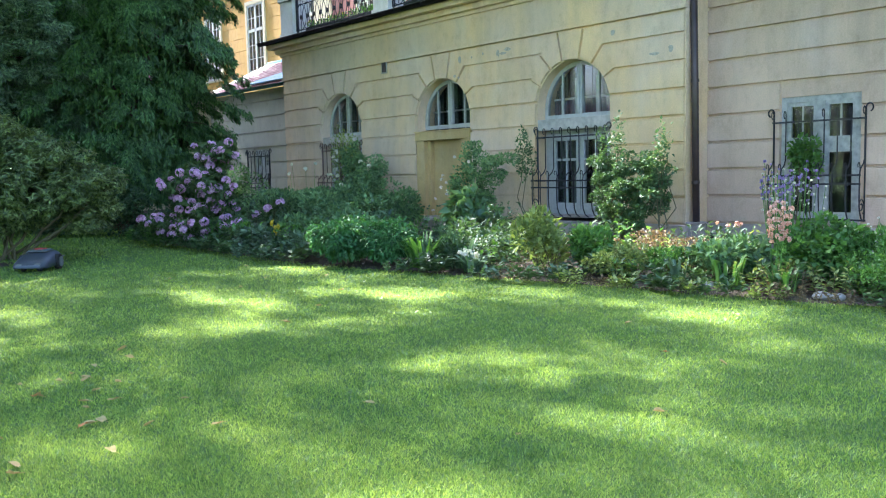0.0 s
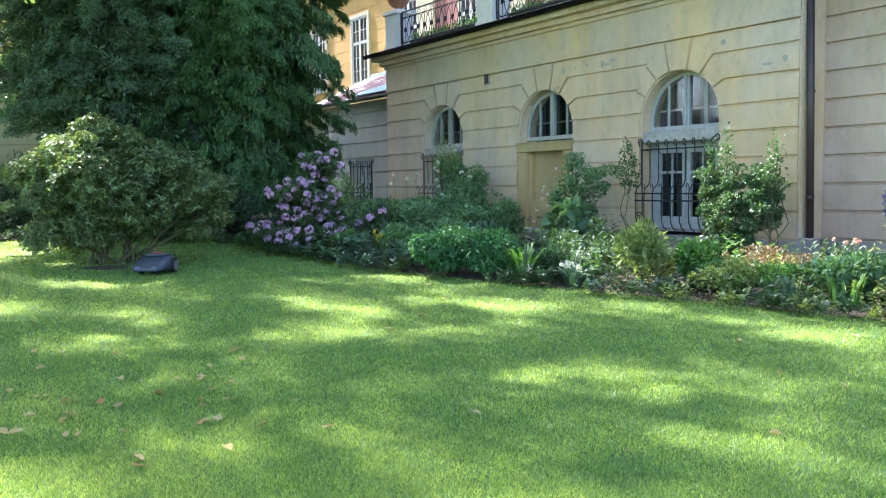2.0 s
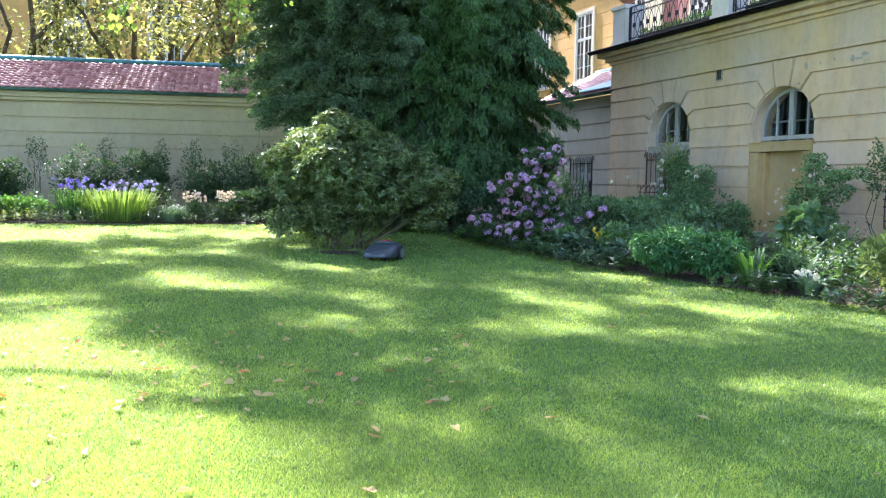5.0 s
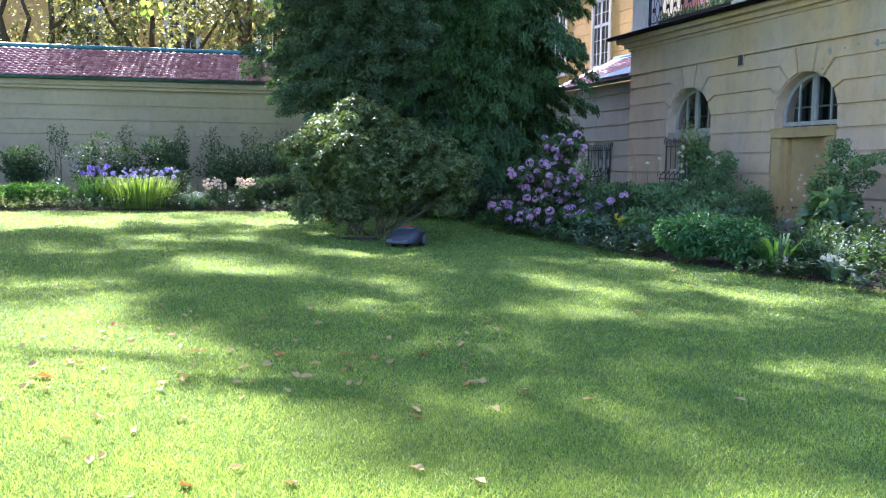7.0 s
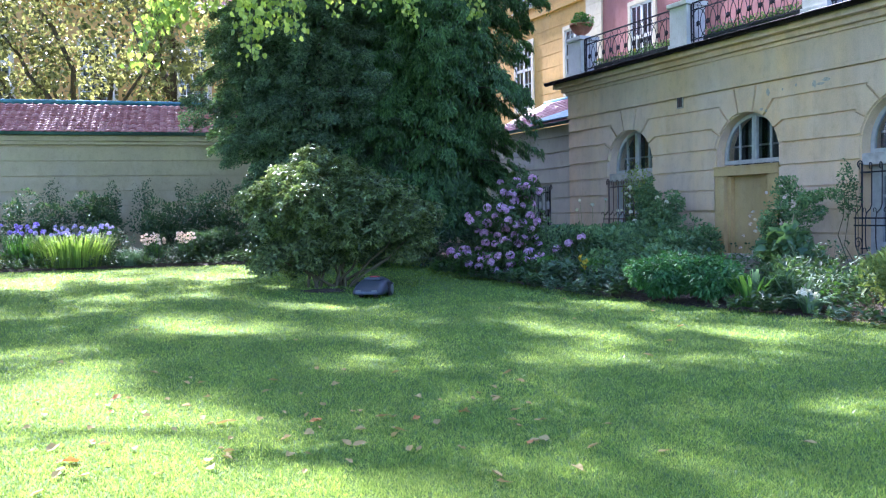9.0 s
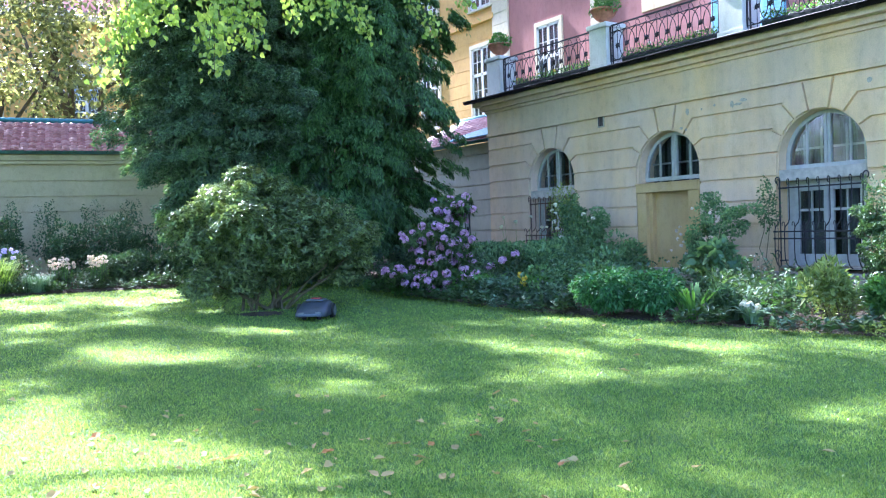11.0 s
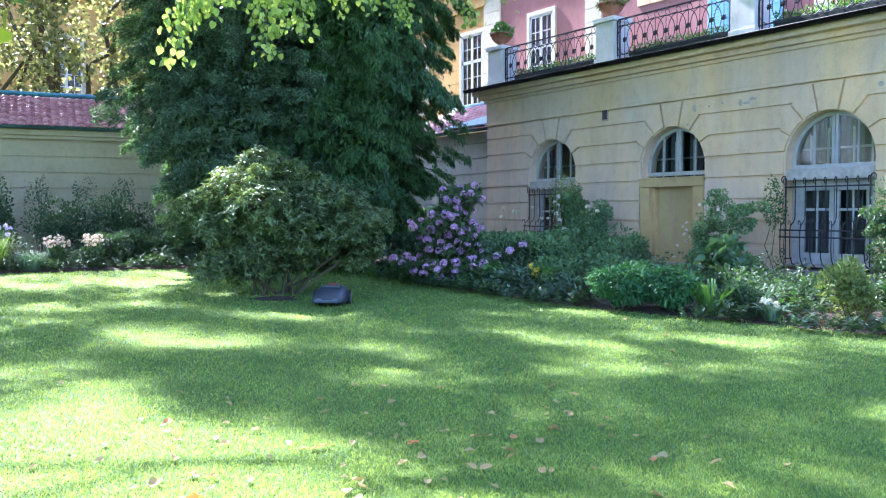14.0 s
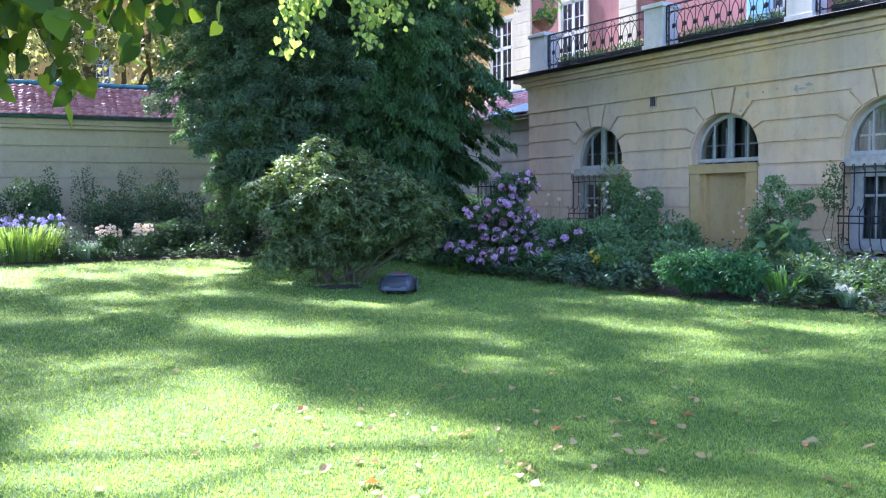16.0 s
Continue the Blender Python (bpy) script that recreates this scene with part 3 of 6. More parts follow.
make_garden_wall()
nd = (0.158, 0.9875)
small_roof("roof_garden_wall", (-24.0, wall_y(-24.0) - 0.24), (12.0, wall_y(12.0) - 0.24), nd, 4.03, 2.3, 1.13, "red clay tile roof over the garden wall", lambda s: 18.5 < s < 26)
small_roof("roof_annex", (A - 0.25, 25.6), (A - 0.25, NORTH + 0.02), (1, 0), 4.0, 2.4, 1.15, "red clay tile roof of the annex", lambda s: False)
zinc = thing("zinc_flashing", A - 0.3, NORTH, 4.03, "shiny blue-grey zinc flashing on the annex roof", "flashing")
for i in range(17):
    sheet = part("zinc_sheet", boxed(0, 1.15 - i * 0.055, 0.03 + i * 0.13, 0.15 + i * 0.13, 0.0, 0.03), ZINC, zinc)
    for v in sheet.data.vertices:
        v.co.z += 0.48 * v.co.x + 0.085


# ---- far wings of the main building ----
def tall_window(parent, x, y, z, w, h, cols=2, rows=5, trim=CREAM, axis='x', glass=True):
    """A casement window with surround, bars and panes, on a wall facing -x (axis x) or -y (axis y)."""
    win = new("window")
    win.parent = parent
    win.matrix_basis = Matrix.Translation((x, y, z)) @ (Matrix.Rotation(radians(-90), 4, 'Z') if axis == 'x' else Matrix.Identity(4))
    bm = bmesh.new()
    for q in ((-w / 2 - 0.16, -w / 2, -0.02, h), (w / 2, w / 2 + 0.16, -0.02, h), (-w / 2 - 0.16, w / 2 + 0.16, h, h + 0.18)):
        box(bm, q[0], q[1], -0.04, 0.05, q[2], q[3], 0.008)
    part("surround", bm, trim, win)
    part("sill", boxed(-w / 2 - 0.2, w / 2 + 0.2, -0.10, 0.05, -0.10, -0.02, 0.01), trim, win)
    bm = bmesh.new()
    for q in ((-w / 2, -w / 2 + 0.09), (w / 2 - 0.09, w / 2), (-0.07, 0.07)):
        box(bm, q[0], q[1], -0.02, 0.03, 0, h)
    for q in ((0, 0.09), (h - 0.09, h), (h * 0.60, h * 0.60 + 0.12)):
        box(bm, -w / 2, w / 2, -0.02, 0.028, q[0], q[1])
    part("window_frame", bm, WHITE, win)
    bm = bmesh.new()
    for c in (-1, 1):
        box(bm, c * w / 4 - 0.016, c * w / 4 + 0.016, -0.01, 0.02, 0, h)
    for k in range(1, rows):
        box(bm, -w / 2, w / 2, -0.012, 0.02, h * k / rows - 0.016, h * k / rows + 0.016)
    part("glazing_bar", bm, WHITE, win)
    part("pane", boxed(-w / 2, w / 2, 0.004, 0.012, 0, h), GLASS, win)
    part("curtain", boxed(-w / 2, w / 2, 0.022, 0.026, 0, h), CURTAIN if glass else DARK, win)
    return win




def make_main_building():
    b = thing("main_building", 0, 0, 0, "tall ochre and pink plastered main house behind the terrace", "house")
    part("ochre_wall", boxed(X2, X2 + 0.5, 29.9, 46.0, 0, 14.0), OCHRE, b, "ochre yellow plaster wall")
    part("pink_wall", boxed(X2 - 0.03, X2 + 0.5, -6.0, 29.9, 5.06, 14.0), PINK, b, "dusty pink plaster wall")
    for y0, y1 in ((29.4, 30.5), (23.55, 24.4), (14.6, 15.3)):
        pil = part("pilaster", boxed(X2 - 0.10, X2, y0 + 0.01, y1 - 0.01, 5.07, 13.8), CREAM, b, "cream rusticated pilaster")
        for k in range(17):
            part("block", boxed(X2 - 0.12, X2 - 0.05, y0, y1, 5.08 + k * 0.5, 5.56 + k * 0.5, 0.012), CREAM, pil)
    part("string_course", boxed(X2 - 0.14, X2, 30.4, 46.0, 10.45, 10.70, 0.02), OCHRE, b)
    part("wall_panel", boxed(X2 - 0.07, X2 - 0.02, 19.95, 21.9, 8.7, 12.0, 0.01), YELLOW, b, "raised pale yellow panel")
    # horizontal joints of the ochre wall
    for k in range(9):
        part("joint_band", boxed(X2 - 0.02, X2, 30.4, 46.0, 5.1 + k * 0.58, 5.65 + k * 0.58, 0.006), OCHRE, b)
    for i in range(4):
        tall_window(b, X2 - 0.05, 31.4 + i * 4.3, 6.3, 1.5, 3.1)
        tall_window(b, X2 - 0.05, 31.4 + i * 4.3, 11.1, 1.5, 2.2)
    tall_window(b, X2 - 0.08, 26.85, 6.1, 1.35, 3.3)
    # pale blue shutters of the terrace doors
    for y in (18.5, 16.7, 12.6, 10.8):
        s = new("shutter")
        s.parent = b
        s.location = (X2 - 0.09, y, 5.1)
        part("shutter_frame", boxed(-0.03, 0.02, -0.42, 0.42, 0, 3.7, 0.01), BLUE, s, "pale blue painted shutter")
        for k in range(33):
            part("slat", boxed(-0.045, -0.02, -0.34, 0.34, 0.12 + k * 0.105, 0.19 + k * 0.105), BLUE, s)
    for y in (17.6, 11.7):
        tall_window(b, X2 - 0.06, y, 5.12, 1.0, 3.6)
    roof = bmesh.new()
    vs = [roof.verts.new(p) for p in ((X2 - 0.5, 47, 14.0), (X2 - 0.5, -6, 14.0), (X2 + 5, -6, 18.5), (X2 + 5, 47, 18.5))]
    bmesh.ops.solidify(roof, geom=[roof.faces.new(vs)], thickness=0.2)
    part("roof", roof, TILE, b)


make_main_building()


def make_far_wing():
    b = thing("far_wing", 0, 0, 0, "far ochre wing of the house beyond the garden trees", "house")
    part("ochre_wall", boxed(-30, X2, 46.0, 46.5, 0, 12.5), OCHRE, b)
    part("string_course", boxed(-30, X2 - 0.02, 45.85, 46.0, 6.2, 6.45, 0.02), OCHRE, b)
    part("eave", boxed(-30, X2 - 0.02, 45.5, 46.0, 12.2, 12.5, 0.03), CREAM, b)
    for i in range(9):
        tall_window(b, -26 + i * 4.6, 45.95, 7.2, 1.5, 3.0, axis='y')
    roof = bmesh.new()
    vs = [roof.verts.new(p) for p in ((-30, 45.4, 12.5), (X2, 45.4, 12.5), (X2, 52, 18.5), (-30, 52, 18.5))]
    bmesh.ops.solidify(roof, geom=[roof.faces.new(vs)], thickness=0.2)
    part("roof", roof, TILE, b, "dark red tiled roof")


make_far_wing()


# ---- planting ----
def limb(bm, a, b, r0, r1, rng, bend=0.12, n=5, seg=6):
    """A tapered, slightly crooked limb from a to b."""
    a, b = Vector(a), Vector(b)
    ln = (b - a).length
    pts = [a.lerp(b, i / n) + Vector(rng.normal(0, bend * ln * 0.25, 3)) * math.sin(math.pi * i / n) for i in range(n + 1)]
    tube(bm, pts, r0, seg, r1 / r0)
    return pts


def blob_leaves(rng, centres, radii, n, L, W, up=0.35, droop=0.0, shell=0.55, jitter=0.5):
    """Leaf bases, axes and normals on many overlapping clumps."""
    centres, radii = np.asarray(centres, float), np.asarray(radii, float)
    if radii.ndim == 1:
        radii = np.repeat(radii[:, None], 3, 1)
    w = (radii.prod(1)) ** (2 / 3)
    k = rng.choice(len(centres), n, p=w / w.sum())
    d = dirs(rng, n)
    rad = shell + (1 - shell) * rng.random(n) ** 0.6
    P = centres[k] + d * radii[k] * rad[:, None]
    D = d * 0.8 + rng.normal(0, jitter, (n, 3)) + np.array([0, 0, up - droop])
    N = d * 0.6 + np.array([0, 0, 0.8]) + rng.normal(0, 0.35, (n, 3))
    s = 0.7 + 0.6 * rng.random(n)
    return P, D, N, L * s, W * s


def rosettes(P, D, rng, k, L, W):
    """Whorls of k leathery leaves round each shoot tip."""
    m = len(P)
    D = unit(np.asarray(D))
    t1 = unit(np.cross(D, rng.normal(size=(m, 3))))
    t2 = np.cross(D, t1)
    PP, DD, NN = [], [], []
    for j in range(k):
        a = 2 * math.pi * j / k + rng.normal(0, 0.2, m)
        o = t1 * np.cos(a)[:, None] + t2 * np.sin(a)[:, None]
        PP.append(P + rng.normal(0, 0.012, (m, 3)))
        DD.append(o + D * rng.uniform(-0.1, 0.7, m)[:, None])
        NN.append(D + o * 0.2)
    n = m * k
    s = 0.7 + 0.5 * rng.random(n)
    return np.concatenate(PP), np.concatenate(DD), np.concatenate(NN), L * s, W * s


def flower_ball(name, petals, r, material, seed, petal=0.03):
    """A round truss of small five-petalled florets."""
    rng = np.random.default_rng(seed)
    d = dirs(rng, petals)
    d[:, 2] = np.abs(d[:, 2]) * 0.9 - 0.25
    d = unit(d)
    P, D, N = [], [], []
    for q in d:
        t1 = unit(np.cross(q, [0.3, 0.2, 0.9])[None])[0]
        t2 = np.cross(q, t1)
        for k in range(5):
            a = 2 * math.pi * k / 5 + q[0] * 3
            P.append(q * r * 0.8)
            D.append(t1 * math.cos(a) + t2 * math.sin(a) + q * 0.45)
            N.append(q)
    n = len(P)
    ob = leaves(name, P, D, N, petal * (0.85 + 0.3 * rng.random(n)), petal * 0.8, material, None, fold=0.15, kind="")
    me = ob.data
    bpy.data.objects.remove(ob)
    return me


def put_blooms(parent, name, meshes, places, rng, scale=1.0, label=""):
    for p in places:
        ob = new(name, meshes[int(rng.integers(len(meshes)))])
        ob.parent = parent
        s = scale * (0.8 + 0.4 * rng.random())
        ob.matrix_basis = Matrix.LocRotScale(Vector(p), Euler((rng.normal(0, 0.4), rng.normal(0, 0.4), rng.random() * 6.28)), (s, s, s))
        if label:
            ob["label"] = label


def shrub(name, label, x, y, rx, ry, h, n, L, W, material, seed, clumps=14, base=0.1, stems=6, up=0.35, droop=0.0, size=0.42, z=None, category="shrub", group="", lean=(0, 0), stem_r=0.012, top_heavy=0.0, whorl=0, profile=None, lobes=None):
    """A leafy shrub of overlapping clumps on several stems, with an uneven outline."""
    rng = np.random.default_rng(seed)
    z0 = ground_z(x, y) + 0.06 if z is None else z
    t = thing(name, x, y, z0, label, category, group)
    d = dirs(rng, clumps)
    rr = 0.45 + 0.4 * rng.random(clumps)
    C = np.stack([d[:, 0] * rx * rr, d[:, 1] * ry * rr, base + (h - base) * (0.5 + 0.5 * d[:, 2] * rr + 0.0)], 1)
    C[:, 2] = np.clip(C[:, 2] + top_heavy * h * 0.2, base + 0.05, h * 0.93)
    if profile:
        u = rng.random(clumps)
        q = np.interp(u, [0, 0.15, 0.4, 0.7, 0.88, 1], profile) * np.sqrt(0.3 + 0.7 * rng.random(clumps)) * (1 - size * 0.6)
        a = rng.random(clumps) * 6.28
        C = np.stack([rx * q * np.cos(a), ry * q * np.sin(a), base + (h * (1 - size * 0.4) - base) * u], 1)
    C[:, 0] += lean[0] * C[:, 2] / h
    C[:, 1] += lean[1] * C[:, 2] / h
    k = size * (0.5 + 0.9 * rng.random(clumps))
    rad = np.stack([rx * k, ry * k, h * 0.5 * k], 1)
    if lobes:
        # clumps of many sizes scattered over a few big uneven lobes
        w = np.array([q[3] * q[5] for q in lobes])
        j = rng.choice(len(lobes), clumps, p=w / w.sum())
        Q = np.array(lobes)[j]
        C = Q[:, :3] + dirs(rng, clumps) * Q[:, 3:] * (0.30 + 0.66 * rng.random(clumps)[:, None] ** 0.5)
        C[:, 2] = np.clip(C[:, 2], rx * 0.085, None)
        k = rx * (0.064 + 0.138 * rng.random(clumps) ** 1.6)
        rad = np.stack([k * 1.15, k * 1.15, k * 0.8], 1)
    P, D, N, LL, WW = blob_leaves(rng, C, rad, n, L, W, up, droop)
    if whorl:
        P, D, N, LL, WW = rosettes(P[:n // whorl], (D * 0.5 + N * 0.5)[:n // whorl], rng, whorl, L, W)
    ok = P[:, 2] > 0.01
    leaves("foliage", P[ok], D[ok], N[ok], LL[ok], WW[ok], material, t)
    for i in range(min(stems, clumps)):
        bm = bmesh.new()
        c = C[i]
        limb(bm, (rng.normal(0, rx * 0.1), rng.normal(0, ry * 0.1), -0.05), (c[0], c[1], c[2]), stem_r, stem_r * 0.4, rng, 0.2, 4, 5)
        part("stem", bm, TWIG, t)
    return t, C, rad


def conifer(name, label, x, y, r, h, n_branch, per, L, W, seed, low=0.6, droop=0.6, material=CONIFER):
    """A big conifer: leaning stems and tiers of drooping sprays round a full, ragged crown."""
    rng = np.random.default_rng(seed)
    t = thing(name, x, y, ground_z(x, y), label, "tree")
    bm = bmesh.new()
    limb(bm, (0, 0, -0.1), (0.1, 0.1, h * 0.93), 0.24, 0.03, rng, 0.05, 8, 10)
    part("trunk", bm, BARK, t)
    for i in range(6):
        a = rng.random() * 6.28
        bm = bmesh.new()
        limb(bm, (0.15 * math.cos(a), 0.15 * math.sin(a), 0.1), (r * 0.45 * math.cos(a), r * 0.45 * math.sin(a), h * (0.45 + 0.3 * rng.random())), 0.11, 0.02, rng, 0.12, 6, 7)
        part("limb", bm, BARK, t)
    zz = low + (h - low) * rng.random(n_branch) ** 0.9
    u = (zz - low) / (h - low)
    prof = np.interp(u, [0, 0.12, 0.35, 0.6, 0.8, 0.93, 1.0], [0.55, 0.78, 1.0, 0.95, 0.72, 0.40, 0.10])
    az = rng.random(n_branch) * 2 * math.pi
    lump = 1 + 0.13 * np.sin(az * 3 + zz * 1.3) + 0.10 * np.sin(az * 7 - zz * 2.1)
    rad = r * prof * lump * (0.60 + 0.46 * rng.random(n_branch) ** 0.7)
    out = np.stack([np.cos(az), np.sin(az), np.zeros(n_branch)], 1)
    tip = out * rad[:, None] + np.stack([np.zeros(n_branch)] * 2 + [zz], 1)
    k = np.repeat(np.arange(n_branch), per)
    m = len(k)
    side = np.stack([-np.sin(az), np.cos(az), np.zeros(n_branch)], 1)[k]
    s = rng.random(m)
    spread = rng.normal(0, 1, m)
    span = 0.30 + 0.36 * rng.random(n_branch)[k]
    P = tip[k] - out[k] * (s * span)[:, None] + side * (spread * 0.22 * (0.30 + s) * span)[:, None]
    P[:, 2] += -droop * (1 - s) * 0.45 * span + 0.12 * s + rng.normal(0, 0.06, m)
    D = out[k] * 0.55 + side * (spread * 0.35)[:, None] + rng.normal(0, 0.3, (m, 3)) - np.array([0, 0, droop])
    N = out[k] * 0.8 + np.array([0, 0, 0.5]) + rng.normal(0, 0.4, (m, 3))
    q = 0.7 + 0.6 * rng.random(m)
    # old inner foliage that closes the crown round the stems
    mi = 30000
    u = rng.random(mi)
    zi = low + 0.1 + (h * 0.94 - low) * u
    pi = np.interp(u, [0, 0.12, 0.35, 0.6, 0.8, 0.93, 1.0], [0.55, 0.78, 1.0, 0.95, 0.72, 0.40, 0.10])
    ai, ri = rng.random(mi) * 2 * math.pi, r * pi * (0.25 + 0.42 * rng.random(mi) ** 0.5)
    oi = np.stack([np.cos(ai), np.sin(ai), np.zeros(mi)], 1)
    P = np.concatenate([P, oi * ri[:, None] + np.stack([np.zeros(mi)] * 2 + [zi], 1)])
    D = np.concatenate([D, rng.normal(0, 0.6, (mi, 3)) - np.array([0, 0, droop + 0.3])])
    N = np.concatenate([N, oi + rng.normal(0, 0.5, (mi, 3))])
    q = np.concatenate([q, 1.6 + 0.9 * rng.random(mi)])
    leaves("crown", P, D, N, L * q, W * q, material, t)
    # thin twigs that carry the outer sprays
    bm = bmesh.new()
    for i in range(0, n_branch, 6):
        tube(bm, [tuple(tip[i] * np.array([0.35, 0.35, 1]) + np.array([0, 0, 0.25])), tuple(tip[i] * np.array([0.7, 0.7, 1]) + np.array([0, 0, 0.15])), tuple(tip[i] * np.array([0.86, 0.86, 1]))], 0.016, 4, 0.3, False)
    ob = part("twig_mass", bm, BARK, t)
    ob["kind"] = "stuff"
    return t


conifer("yew_tree", "dark dense yew with feathery drooping sprays", 4.9, 21.0, 2.55, 9.0, 1080, 285, 0.088, 0.028, 21, 1.0, 0.30)
conifer("thuja_tree", "tall dark green thuja with hanging frond sprays", 7.75, 20.5, 2.80, 10.5, 1100, 280, 0.105, 0.032, 22, 0.7, 0.85,
        leaf_material("thuja_spray", (0.026, 0.084, 0.033), (0.125, 0.255, 0.088), 0.28, 0.45, (1.2, 1.3, 0.5)))

# the big evergreen bush on the lawn
t, C, rad = shrub("rhododendron_bush", "broad evergreen bush with leathery olive-green leaves", 3.70, 15.55, 1.88, 1.75, 2.62, 100000, 0.088, 0.033, RHODO, 31, 230, 0.30, 14, 0.45, 0.0, 0.22, z=ground_z(3.65, 15.6), stem_r=0.03, whorl=8, lobes=((-0.22, 0.05, 1.35, 1.18, 1.2, 1.0), (-0.15, 0.0, 1.78, 0.98, 1.0, 0.62), (-0.98, 0.25, 1.48, 0.58, 0.75, 0.50), (-0.78, 0.15, 0.72, 0.62, 0.85, 0.50), (0.60, -0.20, 1.25, 0.98, 1.1, 0.75), (1.18, -0.40, 1.0, 0.60, 0.8, 0.50), (1.32, -0.30, 0.85, 0.50, 0.6, 0.34)))
bm = bmesh.new()
bmesh.ops.create_circle(bm, cap_ends=True, radius=0.3, segments=20, matrix=Matrix.Translation((0, 0, 0.012)) @ Matrix.Rotation(0.02, 4, "X"))
for v in bm.verts:
    v.co.xy *= 1 + 0.55 * noise.noise(v.co * 5.3 + Vector((3, 1, 0)))
    v.co.x *= 1.5
soil_ring = part("soil_patch", bm, SOIL)
soil_ring.location = (3.3, 14.9, ground_z(3.3, 14.9))
tagged(soil_ring, "bare brown soil under the evergreen bush", "soil", kind="structure")

# the lilac-flowered rhododendron
t, C, rad = shrub("flowering_rhododendron", "rhododendron covered in lilac-purple flower trusses", 7.27, 15.55, 0.95, 0.95, 2.0, 12000, 0.12, 0.04, RHODO2, 33, 120, 0.15, 9, 0.2, 0.1, 0.34, stem_r=0.02, whorl=7, lobes=((-0.05, 0.0, 0.40, 0.92, 0.9, 0.42), (0.10, -0.05, 1.02, 0.74, 0.7, 0.55), (0.34, -0.18, 1.62, 0.42, 0.4, 0.30)))
rng = np.random.default_rng(34)
truss = [flower_ball("flower_truss", 20, 0.085, PURPLE, s, 0.046) for s in (1, 2, 3)]
places = []
for i in range(1500):
    j = int(rng.integers(len(C)))
    d = unit(rng.normal(size=(1, 3)) + np.array([[-0.7, -1.1, 0.15]]))[0]
    p = C[j] + d * rad[j] * 1.25
    if p[0] * 0.55 + p[1] * 0.83 < 0.15 - 0.15 * p[2] + 0.3 * (p[2] > 1.3) and p[2] > 0.06 and all(np.linalg.norm(p - q) > 0.19 for q in places):
        places.append(p)
    if len(places) >= 105:
        break
put_blooms(t, "flower_truss", truss, places, rng, 0.98)
t, C, rad = shrub("flowering_rhododendron", "low rhododendron shoot with a few lilac flower trusses", 8.6, 14.9, 0.40, 0.4, 0.85, 900, 0.12, 0.04, RHODO2, 35, 9, 0.1, 4)
put_blooms(t, "flower_truss", truss, [(-0.3, -0.2, 0.62), (-0.15, -0.42, 0.75), (-0.38, 0.1, 0.5)], rng)

# ---- climbing and bush roses by the house ----
rose_white = [flower_ball("rose_bloom", 9, 0.035, BLUSH, s, 0.035) for s in (11, 12)]
rose_ivory = [flower_ball("rose_bloom", 9, 0.035, IVORY, s, 0.035) for s in (13, 14)]
t, C, rad = shrub("rose_bush", "tall rose bush with pale leaves and a few ivory blooms", 11.25, 15.5, 0.65, 0.85, 1.95, 6500, 0.066, 0.042, ROSE, 41, 170, 0.2, 9, 0.2, 0, 0.24, category="rose", lobes=((-0.1, 0.1, 0.8, 0.42, 0.75, 0.5), (0, 0.45, 1.45, 0.25, 0.35, 0.4), (0, -0.25, 1.2, 0.3, 0.5, 0.4), (0, 0.35, 1.8, 0.16, 0.2, 0.2)))
put_blooms(t, "rose_bloom", rose_ivory, [(-0.35, 0.6, 1.75), (-0.4, 0.55, 1.55), (-0.35, 0.66, 1.35), (-0.4, 0.5, 1.2), (-0.4, -0.7, 1.4), (-0.45, 0.3, 1.0), (-0.4, -0.4, 1.5), (-0.35, 0.72, 1.62)], rng)
shrub("rose_bush", "variegated pale rose shoot beside the window", 11.2, 16.2, 0.26, 0.40, 2.0, 1100, 0.055, 0.036, GOLD, 42, 10, 0.8, 4, 0.2, 0, 0.5, category="rose", top_heavy=0.5)
t, C, rad = shrub("rose_bush", "rose bush with blush-white blooms by the blind door", 11.25, 11.85, 0.66, 0.85, 1.92, 9500, 0.052, 0.034, ROSE, 43, 170, 0.35, 8, 0.2, 0, 0.24, category="rose", lobes=((0, 0.15, 1.15, 0.38, 0.55, 0.52), (0, -0.70, 1.52, 0.16, 0.38, 0.14), (0, 0.15, 1.68, 0.2, 0.32, 0.2), (-0.1, 0.3, 0.5, 0.35, 0.4, 0.35), (0, 0.2, 0.75, 0.36, 0.5, 0.3), (0, -0.35, 1.35, 0.25, 0.35, 0.25)))
put_blooms(t, "rose_bloom", rose_white, [(-0.3 - 0.2 * math.sin(i * 2.1), 0.62 + 0.16 * math.sin(i * 1.7), 0.5 + i * 0.075) for i in range(11)] + [(-0.4, -0.2, 1.5), (-0.3, 0.3, 1.6)], rng, 0.7)
t, C, rad = shrub("rose_bush", "broad dark green rose bush before the drainpipe", 11.3, 8.25, 0.6, 0.9, 1.72, 11000, 0.055, 0.036, CLIMBER, 44, 170, 0.15, 9, 0.2, 0, 0.25, category="rose", lobes=((-0.1, 0, 0.9, 0.42, 0.72, 0.6), (0, 0.55, 1.35, 0.22, 0.3, 0.3), (0, -0.45, 1.4, 0.25, 0.32, 0.28), (0, 0.05, 1.25, 0.32, 0.62, 0.42), (-0.15, 0.1, 0.45, 0.45, 0.6, 0.35)))
for k, (yy, hh) in enumerate(((8.75, 1.78), (8.45, 1.85), (7.65, 1.72))):
    shrub("rose_shoot", "tall bare rose shoot with sparse leaves", 11.2, yy, 0.12, 0.14, hh, 260, 0.055, 0.035, CLIMBER, 46 + k, 8, 1.2, 5, 0.2, 0, 0.5, category="rose", top_heavy=0.6)
